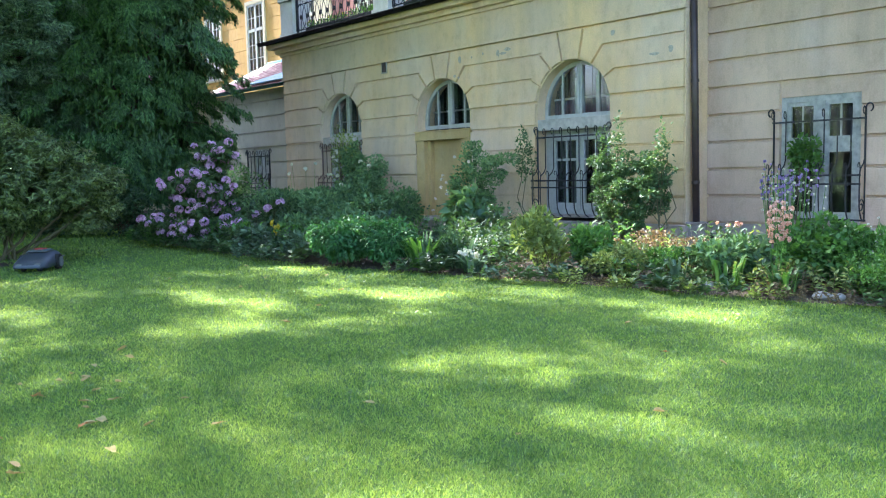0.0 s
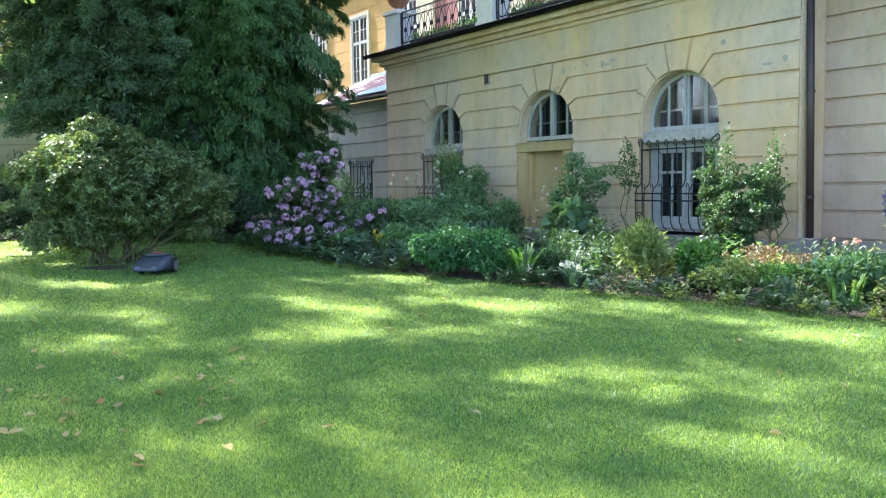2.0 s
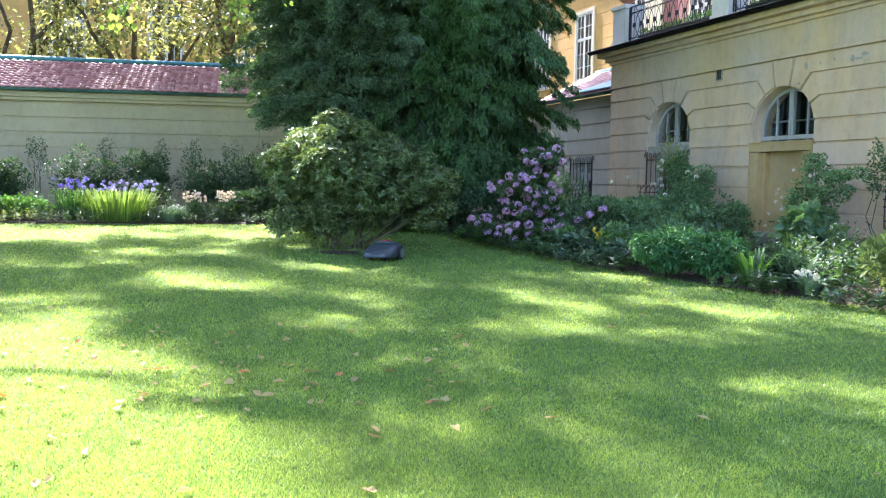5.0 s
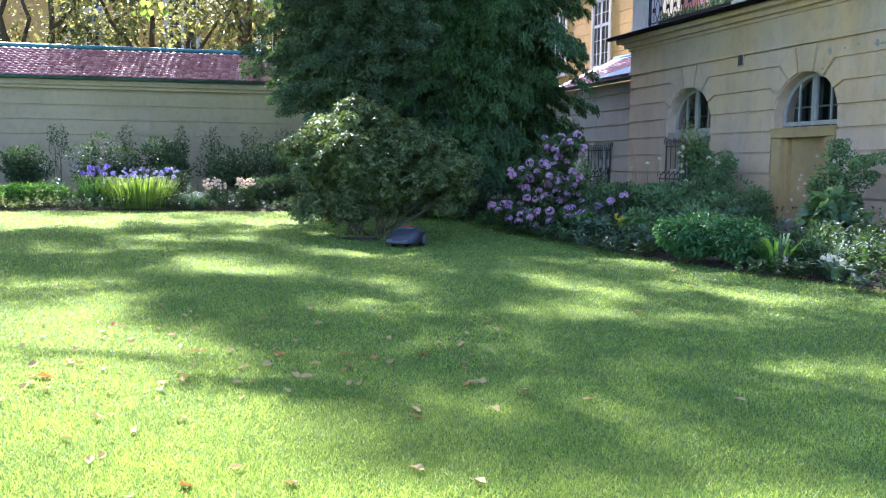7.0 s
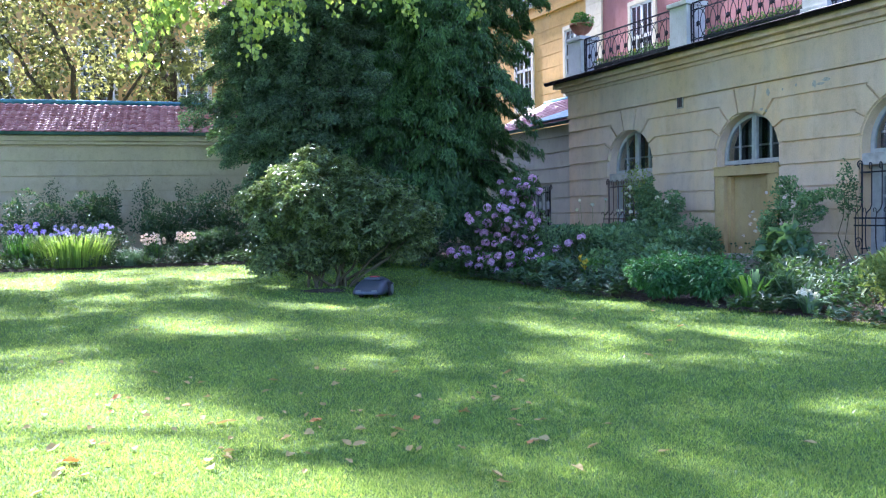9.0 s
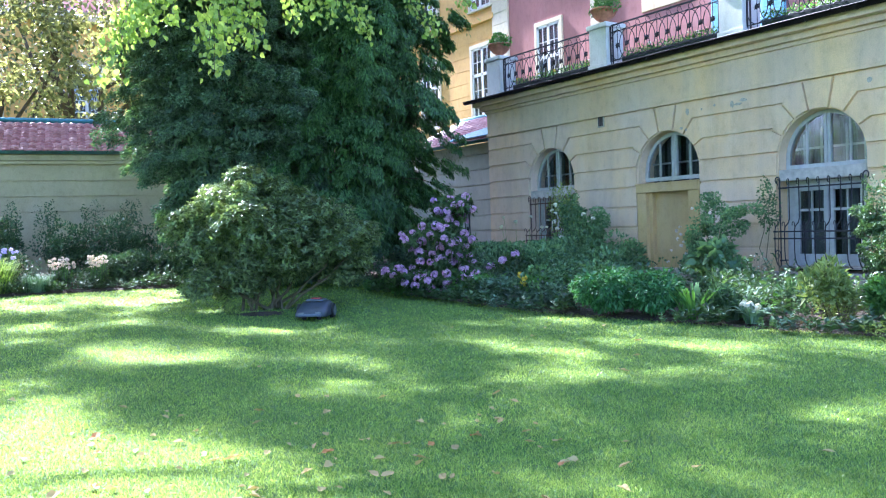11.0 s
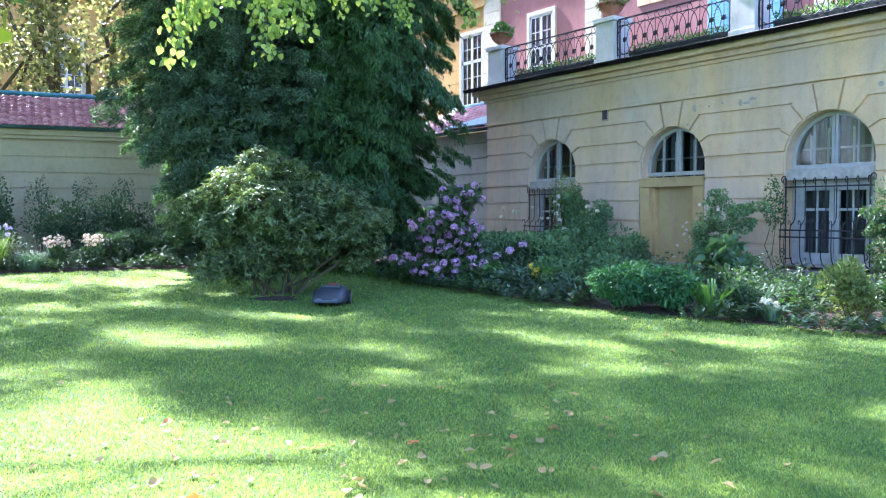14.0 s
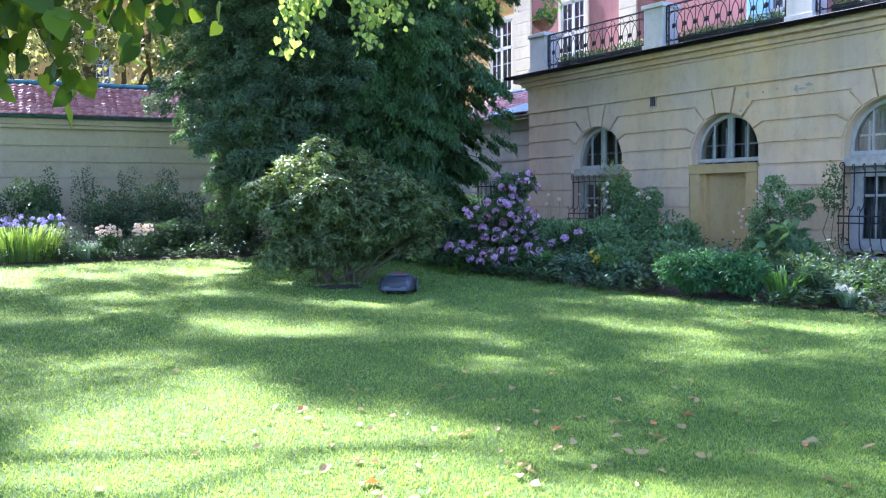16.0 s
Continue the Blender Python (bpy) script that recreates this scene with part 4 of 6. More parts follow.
shrub("rose_shoot", "thin climbing rose shoot beside the tall window", 11.75, 11.0, 0.12, 0.25, 1.75, 420, 0.055, 0.038, CLIMBER, 49, 7, 1.1, 3, 0.2, 0, 0.5, category="rose", top_heavy=0.6)

# ---- the bed along the house ----
BED = [
    # name, label, x, y, rx, ry, h, leaves, L, W, material, clumps, droop
    ("shrub", "dense dark green shrub below the arched window", 10.7, 17.3, 1.0, 1.1, 0.80, 5200, 0.09, 0.05, ROSE, 24, 0),
    ("shrub", "dense dark green shrub by the house wall", 10.6, 15.6, 0.9, 1.1, 0.95, 4600, 0.085, 0.05, ROSE, 22, 0),
    ("shrub", "leafy green shrub by the house corner", 11.0, 18.8, 0.8, 1.0, 0.85, 3800, 0.09, 0.05, ROSE, 18, 0),
    ("shrub", "mid-green leafy perennial in the bed", 9.4, 14.6, 0.8, 0.8, 0.80, 3000, 0.09, 0.05, ROSE, 16, 0),
    ("shrub", "mid-green leafy perennial in the bed", 9.3, 16.2, 0.9, 0.8, 0.72, 3200, 0.09, 0.05, ROSE, 16, 0),
    ("shrub", "blue-green leafy perennial in the bed", 9.6, 13.0, 0.6, 0.7, 0.75, 2400, 0.10, 0.055, ROSE, 14, 0),
    ("shrub", "blue-green leafy perennial beside the blind door", 11.3, 14.1, 0.35, 0.45, 0.85, 1500, 0.085, 0.05, ROSE, 12, 0),
    ("shrub", "grey-green rose foliage spilling towards the blind door", 10.9, 14.8, 0.6, 0.75, 1.15, 3400, 0.075, 0.045, ROSE, 26, 0.1),
    ("groundcover_plant", "pale green broad-leaved groundcover in the bed", 7.55, 14.9, 0.45, 0.8, 0.36, 1500, 0.12, 0.075, FRESH, 14, 0.3),
    ("groundcover_plant", "pale grey-green broad-leaved groundcover in the bed", 7.45, 13.6, 0.4, 0.6, 0.32, 1100, 0.12, 0.075, SILVER, 12, 0.3),
    ("perennial", "dark green leafy perennial at the lawn's edge", 7.35, 17.2, 0.45, 0.6, 0.45, 1300, 0.10, 0.05, SHADE, 12, 0.2),
    ("perennial", "dark green leafy perennial at the lawn's edge", 8.1, 13.2, 0.5, 0.6, 0.55, 1600, 0.09, 0.05, ROSE, 12, 0.1),
    ("perennial", "grey-green low perennial in the bed", 7.45, 12.3, 0.35, 0.45, 0.30, 1000, 0.09, 0.05, SILVER, 10, 0.2),
    ("perennial", "mid-green perennial behind the clipped mound", 8.6, 11.9, 0.6, 0.6, 0.70, 1800, 0.09, 0.05, ROSE, 12, 0.1),
    ("perennial", "grey-green strappy perennial in the bed", 8.35, 9.3, 0.35, 0.4, 0.42, 900, 0.15, 0.04, CLIMBER, 9, -0.2),
    ("perennial", "grey-green perennial below the rose", 9.3, 10.0, 0.6, 0.6, 0.55, 1700, 0.08, 0.04, CLIMBER, 12, 0.0),
    ("fig_shrub", "bright green large-leaved plant below the rose", 10.4, 10.9, 0.45, 0.5, 0.95, 520, 0.20, 0.15, ROSE, 10, 0.25),
    ("perennial", "bushy green perennial with pale tips", 9.6, 9.1, 0.5, 0.5, 0.55, 1700, 0.07, 0.035, CLIMBER, 12, 0.0),
    ("golden_shrub", "lime-yellow variegated shrub with upright shoots", 8.65, 7.75, 0.34, 0.36, 0.88, 1300, 0.10, 0.045, GOLD, 12, -0.3),
    ("golden_shrub", "lime-green shrub beside the golden one", 8.95, 7.2, 0.30, 0.34, 0.66, 1000, 0.09, 0.045, FRESH, 10, -0.3),
    ("golden_shrub", "low golden-green shrub at the bed's edge", 8.75, 6.65, 0.36, 0.42, 0.42, 1400, 0.055, 0.035, GOLD, 12, 0.0),
    ("russet_shrub", "spindly russet-tipped shrub in the bed", 10.1, 7.2, 0.5, 0.7, 0.44, 1500, 0.05, 0.03, RUSSET, 14, -0.1),
    ("russet_shrub", "spindly russet and green shrub", 10.0, 6.2, 0.5, 0.6, 0.40, 1400, 0.05, 0.03, RUSSET, 12, -0.1),
    ("perennial", "fine-leaved small green mound", 9.0, 6.05, 0.30, 0.30, 0.40, 1300, 0.05, 0.028, FRESH, 10, -0.1),
    ("perennial", "dark glossy peony foliage in the bed", 9.5, 5.55, 0.42, 0.5, 0.48, 1500, 0.10, 0.05, ROSE, 12, 0.1),
    ("perennial", "blue-grey large-leaved perennial in the bed", 10.1, 4.95, 0.35, 0.35, 0.72, 260, 0.24, 0.17, SILVER, 8, 0.3),
    ("perennial", "lush parsley-green ferny foliage", 9.75, 4.45, 0.5, 0.5, 0.80, 3000, 0.07, 0.05, FRESH, 18, 0.0),
    ("perennial", "feathery bright green foliage in the bed", 10.0, 3.5, 0.5, 0.55, 0.75, 3000, 0.07, 0.028, FRESH, 16, -0.2),
    ("perennial", "small-leaved green shrub at the bed's edge", 9.3, 3.6, 0.42, 0.5, 0.42, 2000, 0.045, 0.03, FRESH, 14, 0.0),
    ("perennial", "small-leaved grey-green shrub at the bed's edge", 9.5, 2.7, 0.42, 0.5, 0.45, 2000, 0.045, 0.03, ROSE, 14, 0.0),
    ("shrub", "dark leafy shrub by the recessed wall", 11.2, 2.6, 0.6, 0.6, 0.9, 1800, 0.085, 0.05, ROSE, 14, 0.0),
    ("shrub", "shaded undergrowth below the thuja", 8.6, 18.8, 0.7, 0.8, 0.8, 2200, 0.09, 0.05, SHADE, 14, 0.0),
    ("shrub", "shaded undergrowth below the yew", 5.6, 19.3, 0.9, 0.6, 0.7, 2200, 0.09, 0.05, SHADE, 14, 0.0),
    ("shrub", "shaded undergrowth between the two conifers", 6.8, 18.4, 0.8, 0.6, 1.2, 2600, 0.09, 0.05, SHADE, 16, 0.0),
    ("shrub", "tall shrub at the annex wall", 11.0, 21.6, 0.8, 0.9, 1.5, 2600, 0.09, 0.05, ROSE, 16, 0.0),
]
for i, (nm, lb, x, y, rx, ry, h, n, L, W, mt, cl, dr) in enumerate(BED):
    shrub(nm, lb, x, y, rx, ry, h, n, L, W, mt, 100 + i, cl, 0.05, 4, 0.35, dr, 0.40, category="perennial" if "perennial" in nm or "ground" in nm else "shrub", stem_r=0.008)


def stems_plant(name, label, x, y, r, h, n, L, W, material, seed, per=16, category="perennial", group="perennials along the bed", spread=0.35):
    """A loose perennial: many thin leaning stems with leaves all the way up."""
    rng = np.random.default_rng(seed)
    t = thing(name, x, y, ground_z(x, y) + 0.045, label, category, group)
    bm = bmesh.new()
    P, D, N = [], [], []
    for i in range(n):
        a, q = rng.random() * 6.28, r * math.sqrt(rng.random())
        b = np.array([q * math.cos(a), q * math.sin(a), 0])
        o = b / max(r, 0.01) * spread + rng.normal(0, 0.10, 3)
        hh = h * (0.55 + 0.5 * rng.random())
        tip = b + np.array([o[0] * hh, o[1] * hh, hh])
        tube(bm, [tuple(b * 0.8), tuple(b * 0.5 + tip * 0.5 - o * 0.04), tuple(tip)], 0.004, 3, 0.5, False)
        for j in range(per):
            u = 0.12 + 0.9 * (j + rng.random()) / per
            g = rng.random() * 6.28
            P.append(b * (1 - u) + tip * u)
            D.append((math.cos(g), math.sin(g), 0.35 + 0.5 * (u > 0.85) + rng.normal(0, 0.25)))
            N.append((rng.normal(0, 0.3), rng.normal(0, 0.3), 1))
    ob = part("stalk_tuft", bm, TWIG, t)
    ob["kind"] = "stuff"
    m = len(P)
    q = 0.6 + 0.7 * rng.random(m)
    leaves("foliage", P, D, N, L * q, W * q, material, t)
    return t


KINDS = [
    ("perennial", "loose leafy green perennial in the bed", CLIMBER, 0.10, 0.045),
    ("perennial", "fresh green loose perennial in the bed", FRESH, 0.09, 0.05),
    ("perennial", "grey-green loose perennial in the bed", SILVER, 0.09, 0.035),
    ("perennial", "dark green bushy perennial in the bed", SHADE, 0.10, 0.05),
    ("perennial", "yellow-green loose perennial in the bed", GOLD, 0.08, 0.035),
    ("perennial", "russet-tipped loose perennial in the bed", RUSSET, 0.05, 0.025),
]
frng = np.random.default_rng(909)
i = 0
for y in np.arange(2.2, 18.2, 0.30):
    for row, (off, hh) in enumerate(((-0.18, 0.24), (0.45, 0.46), (1.5, 0.62), (2.4, 0.75))):
        if frng.random() < (0.03, 0.12, 0.25, 0.35)[row]:
            continue
        x = bed_edge(y) + off + frng.normal(0, 0.07)
        yy = y + frng.normal(0, 0.10)
        if min(math.hypot(x - 7.28, yy - 10.72), math.hypot(x - 7.74, yy - 10.22)) < 0.72 or x + 0.9 * yy < 16.6 and 9.4 < yy < 11.4 or math.hypot(x - 8.02, yy - 8.6) < 0.34 or x > 11.6:
            continue
        near = yy < 8.5
        k = int(frng.choice(6, p=(0.28, 0.16, 0.06, 0.12, 0.20, 0.18) if near else (0.48, 0.10, 0.12, 0.30, 0.0, 0.0)))
        nm, lb, mt, L, W = KINDS[k]
        f = 0.58 if near else 0.85
        stems_plant(nm, lb, x, yy, 0.20 + 0.05 * row, hh * f * (0.7 + 0.6 * frng.random()), 10 + 4 * row, L, W, mt, 1000 + i, 11)
        i += 1

# two clipped mounds of dense hanging leaves
for i, (x, y, r) in enumerate(((7.28, 10.72, 0.50), (7.74, 10.22, 0.50))):
    shrub("leafy_mound", "dense rounded mound of fresh green hanging leaves", x, y, r, r, 0.66, 5600, 0.08, 0.032, MINT, 140 + i, 44, 0.08, 3, 0.0, 0.45, 0.36, category="shrub", group="rounded mounds in the flower bed")


def straps(name, label, x, y, r, h, n, w, material, seed, lean=0.35, category="perennial", z=None):
    """A tuft of arching strap leaves."""
    rng = np.random.default_rng(seed)
    t = thing(name, x, y, (ground_z(x, y) + 0.04) if z is None else z, label, category)
    a = rng.random(n) * 6.28
    q = r * np.sqrt(rng.random(n))
    V, T = [], []
    for i in range(n):
        o = np.array([math.cos(a[i]), math.sin(a[i]), 0])
        sd = np.array([-o[1], o[0], 0])
        b = o * q[i]
        hh = h * (0.65 + 0.45 * rng.random())
        ln = lean * (0.4 + rng.random())
        ww = w * (0.7 + 0.6 * rng.random())
        pts = [b, b + o * ln * hh * 0.25 + np.array([0, 0, hh * 0.55]), b + o * ln * hh * 0.7 + np.array([0, 0, hh * 0.92]), b + o * ln * hh * 1.25 + np.array([0, 0, hh * 0.9])]
        k = len(V)
        for j, p in enumerate(pts):
            s = ww * (0.5, 0.5, 0.35, 0.03)[j]
            V += [p - sd * s, p + sd * s]
        for j in range(3):
            T += [(k + 2 * j, k + 2 * j + 1, k + 2 * j + 3), (k + 2 * j, k + 2 * j + 3, k + 2 * j + 2)]
    ob = big_mesh("foliage", np.array(V), T, material, t)
    ob["kind"] = "stuff"
    return t


def spikes(parent, n, rx, ry, h, r, bloom, rng, label="", lift=0.75, name="flower", per=1, material=FRESH):
    """Thin flower stalks, each with blooms near its top."""
    bm = bmesh.new()
    pl = []
    for i in range(n):
        a, q = rng.random() * 6.28, math.sqrt(rng.random())
        x, y = rx * q * math.cos(a), ry * q * math.sin(a)
        hh = h * (0.8 + 0.25 * rng.random())
        tube(bm, [(x * 0.6, y * 0.6, 0), (x * 0.85, y * 0.85, hh * 0.6), (x, y, hh)], 0.005, 4, 0.6, False)
        for j in range(per):
            pl.append((x + rng.normal(0, 0.012), y + rng.normal(0, 0.012), hh * (lift + (1 - lift) * (j + 1) / per)))
    ob = part("stalk_tuft", bm, material, parent)
    ob["kind"] = "stuff"
    put_blooms(parent, name, bloom, pl, rng, r, label)


iris_bloom = [flower_ball("iris_bloom", 5, 0.03, VIOLET, s, 0.065) for s in (51, 52)]
pale_iris = [flower_ball("iris_bloom", 5, 0.03, leaf_material("pale_violet_petal", (0.42, 0.36, 0.72), (0.66, 0.6, 0.9), 0.35, 0.6, (1, 0.95, 1.15)), s, 0.065) for s in (53, 54)]
purple_columbine = [flower_ball("columbine_bloom", 5, 0.03, leaf_material("columbine_petal", (0.22, 0.13, 0.42), (0.48, 0.36, 0.68), 0.3, 0.6, (1, 0.9, 1.1)), s, 0.06) for s in (64, 65)]
small_pink = [flower_ball("pink_bloom", 7, 0.04, BLUSH, s, 0.045) for s in (55, 56)]
coral = [flower_ball("coral_bloom", 6, 0.03, CORAL, s, 0.045) for s in (57, 58)]
white_fl = [flower_ball("white_bloom", 6, 0.03, IVORY, s, 0.04) for s in (59, 60)]
yellow_fl = [flower_ball("yellow_bloom", 7, 0.04, SUNNY, s, 0.045) for s in (61, 62)]

t = straps("iris_clump", "clump of yellow-green iris leaves with violet flowers", -0.5, 22.9, 0.85, 0.80, 900, 0.015, leaf_material("iris_leaf", (0.11, 0.20, 0.045), (0.25, 0.36, 0.10), 0.45, 0.5), 71, 0.48, "iris")
spikes(t, 44, 0.95, 0.6, 0.93, 0.72, pale_iris, rng, "pale violet iris flower", 0.97)
t = straps("iris_clump", "small iris clump with deep violet flowers", -1.6, 23.5, 0.4, 0.8, 140, 0.03, FRESH, 72, 0.25, "iris")
spikes(t, 18, 0.5, 0.4, 1.0, 0.8, iris_bloom, rng, "deep violet iris flower", 0.97)
straps("grass_tuft", "low grey-green tuft of fine grass", 0.75, 22.45, 0.32, 0.40, 320, 0.014, SILVER, 73, 0.5, "grass")
for k, (x, y) in enumerate(((1.30, 22.6), (2.12, 22.5))):
    t, C, rad = shrub("pink_flower_clump", "low clump of blush-pink flowers", x, y, 0.30, 0.25, 0.42, 500, 0.06, 0.035, SHADE, 75 + k, 8, 0.05, 3, category="flower")
    spikes(t, 22, 0.30, 0.20, 0.70, 0.7, small_pink, rng, "blush-pink flower head", 0.7, "flower", 2)
for k, (x, y, rx, h, mt) in enumerate(((-5.2, 23.6, 1.3, 0.62, FRESH), (-3.2, 23.3, 1.1, 0.55, FRESH), (-7.8, 23.8, 1.4, 0.65, FRESH), (-6.0, 25.6, 1.0, 1.7, SILVER), (-8.6, 25.8, 1.2, 1.8, SILVER), (-3.4, 25.6, 0.6, 1.5, SHADE),
                                        (-1.4, 25.2, 0.9, 1.75, SHADE), (0.2, 25.3, 0.8, 1.7, SHADE), (1.9, 24.9, 0.8, 1.55, SHADE), (3.2, 24.4, 0.9, 1.6, SHADE), (4.6, 23.9, 0.9, 1.5, SHADE), (2.9, 23.0, 0.7, 0.8, SHADE), (0.2, 24.2, 0.6, 0.9, SHADE), (4.2, 22.6, 0.8, 0.9, SHADE))):
    shrub("border_shrub", "shaded leafy shrub before the garden wall" if mt is SHADE else "light leafy border shrub before the garden wall", x, y, rx, 0.6, h, 3200, 0.085, 0.05, mt, 170 + k, 22, 0.05, 4, 0.3, 0, 0.38, category="shrub")
for k, x in enumerate((-2.7, -0.9, 0.7, 1.5, 2.6, 3.6)):
    shrub("rose_shoot", "thin dark rose shoots before the garden wall", x, wall_y(x) - 1.6, 0.35, 0.3, 1.95, 330, 0.06, 0.04, SHADE, 190 + k, 12, 0.9, 6, 0.2, 0, 0.30, category="rose", top_heavy=0.5)

t = straps("hosta", "small white-edged hosta at the lawn's edge", 8.02, 8.6, 0.10, 0.24, 46, 0.085, SILVER, 81, 1.0, "perennial")
spikes(t, 6, 0.2, 0.2, 0.28, 1.0, white_fl, rng, "white flower", 0.9)
straps("daylily", "arching strap-leaved daylily in the bed", 7.95, 9.55, 0.22, 0.5, 60, 0.03, FRESH, 82, 0.8)
straps("daylily", "arching grey-green strap leaves in the bed", 8.3, 9.1, 0.22, 0.45, 50, 0.035, SILVER, 83, 0.8)
straps("iris_leaves", "upright iris leaves at the bed's edge", 8.95, 5.2, 0.15, 0.42, 26, 0.04, FRESH, 84, 0.3)
straps("iris_leaves", "upright iris leaves at the bed's edge", 8.75, 5.75, 0.08, 0.36, 10, 0.045, SILVER, 85, 0.3)
straps("iris_leaves", "upright iris leaves beside the coral flower", 8.85, 4.5, 0.14, 0.34, 22, 0.04, FRESH, 86, 0.5)
t = thing("stalks_by_door", 10.6, 12.9, ground_z(10.6, 12.9) + 0.06, "tall dark flower stalks below the blind door", "flower")
spikes(t, 16, 0.4, 0.7, 0.62, 0.5, [flower_ball("seed_head", 5, 0.02, SHADE, 63, 0.05)], rng, "dark seed head", 0.96, "seed_head")
t, C, rad = shrub("yellow_flower_clump", "low leafy clump with yellow flowers", 7.75, 13.0, 0.3, 0.35, 0.42, 700, 0.07, 0.045, FRESH, 88, 9, 0.05, 3, category="flower")
put_blooms(t, "yellow_bloom", yellow_fl, [(-0.25, 0.0, 0.42), (-0.28, -0.1, 0.30), (-0.2, 0.12, 0.34), (-0.26, 0.08, 0.47)], rng)
t = thing("columbine", 9.75, 4.85, ground_z(9, 4) + 0.06, "tall columbine with violet and white nodding flowers", "flower")
spikes(t, 30, 0.30, 0.36, 1.38, 0.32, purple_columbine, rng, "deep violet columbine flower", 0.80, "columbine_bloom", 3)
spikes(t, 24, 0.34, 0.40, 1.30, 0.34, white_fl, rng, "white columbine flower", 0.66, "columbine_bloom", 3)
shrub("climbing_plant", "light green leafy climber behind the window grille", R - 0.12, 6.1, 0.16, 0.34, 1.72, 800, 0.075, 0.05, FRESH, 91, 22, 1.3, 5, 0.2, 0.1, 0.2, category="climber")
t = thing("coral_flower", 8.95, 4.62, ground_z(9, 4) + 0.04, "coral-pink flower spikes on tall stems", "flower")
spikes(t, 7, 0.12, 0.14, 0.98, 0.62, coral, rng, "coral-pink floret", 0.55, "coral_bloom", 5)
t = thing("foxglove", 10.2, 3.15, ground_z(9, 3) + 0.06, "pale foxglove spikes at the bed's back", "flower")
spikes(t, 3, 0.2, 0.2, 1.35, 0.9, small_pink, rng, "pale foxglove bell", 0.55, "foxglove_bell", 8)
t = thing("pale_blooms", 11.2, 17.9, ground_z(11, 18) + 0.06, "single ivory blooms on thin stems by the wall", "flower")
spikes(t, 6, 0.5, 1.2, 1.45, 1.1, rose_ivory, rng, "ivory bloom", 0.95)
t = thing("pink_blooms", 10.6, 6.3, ground_z(10, 6) + 0.06, "single pink blooms on thin stems", "flower")
spikes(t, 5, 0.4, 0.6, 0.68, 0.6, coral, rng, "pink bloom", 0.95)
t = thing("lily_stalks", 9.6, 3.95, ground_z(9, 4) + 0.06, "pale bare lily stalks in the bed", "flower")
spikes(t, 5, 0.12, 0.25, 0.82, 0.3, white_fl, rng, "", 0.98, "bud")


grng = np.random.default_rng(911)
for i, x in enumerate(np.arange(-9.5, 8.0, 0.42)):
    e = 22.1 - 0.10 * x - (0.25 * max(0, x - 3) if x > 3 else 0)
    for row in range(3):
        y = e + 0.18 + row * 0.55 + grng.normal(0, 0.1)
        if x < -2.2:
            k = 1 if row else 4
        else:
            k = 3 if grng.random() < 0.6 else 0
        nm, lb, mt, L, W = KINDS[k]
        stems_plant(nm, lb.replace("the bed", "the far bed"), x + grng.normal(0, 0.1), y, 0.26, (0.26 + 0.16 * row) * (0.7 + 0.6 * grng.random()), 14, L, W, mt, 2000 + i * 3 + row, 9, group="perennials before the garden wall")


# ---- broad-leaved trees ----
def linden(name, label, x, y, h, bole, crown, clumps, per, L, seed, lit=(), bark=BARK, leaf=LIME_LEAF, cr=0.75, limb_r=0.0032):
    """A tall broad-leaved tree: forked trunk, limbs, and leaves in many separate clumps with gaps."""
    rng = np.random.default_rng(seed)
    t = thing(name, x, y, ground_z(x, y), label, "tree")
    bm = bmesh.new()
    limb(bm, (0, 0, -0.2), (rng.normal(0, 0.2), rng.normal(0, 0.2), bole), h * 0.022, h * 0.016, rng, 0.04, 6, 12)
    part("trunk", bm, bark, t)
    C = []
    cx, cy, cz, rx, ry, rz = crown
    tries = 0
    while len(C) < clumps and tries < clumps * 30:
        tries += 1
        d = dirs(rng, 1)[0] * (0.35 + 0.65 * rng.random() ** 0.5)
        p = np.array([cx + d[0] * rx, cy + d[1] * ry, cz + d[2] * rz])
        # omit clumps whose shadow would fall on a wanted sun fleck
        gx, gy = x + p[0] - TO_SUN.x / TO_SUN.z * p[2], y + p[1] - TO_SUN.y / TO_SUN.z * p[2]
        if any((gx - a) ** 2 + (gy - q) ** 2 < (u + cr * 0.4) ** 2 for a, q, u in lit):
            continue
        C.append(p)
    C = np.array(C)
    for i in range(10):
        j = int(rng.integers(len(C)))
        bm = bmesh.new()
        limb(bm, (0, 0, bole * (0.75 + 0.25 * rng.random())), C[j], h * limb_r, h * limb_r * 0.35, rng, 0.15, 6, 7)
        part("limb", bm, bark, t)
    P, D, N, LL, WW = blob_leaves(rng, C, np.full(len(C), cr) * (0.6 + 0.6 * rng.random(len(C))), per * len(C), L, L * 0.8, 0.0, 0.45, 0.25, 0.6)
    leaves("crown", P, D, N, LL, WW, leaf, t)
    return t


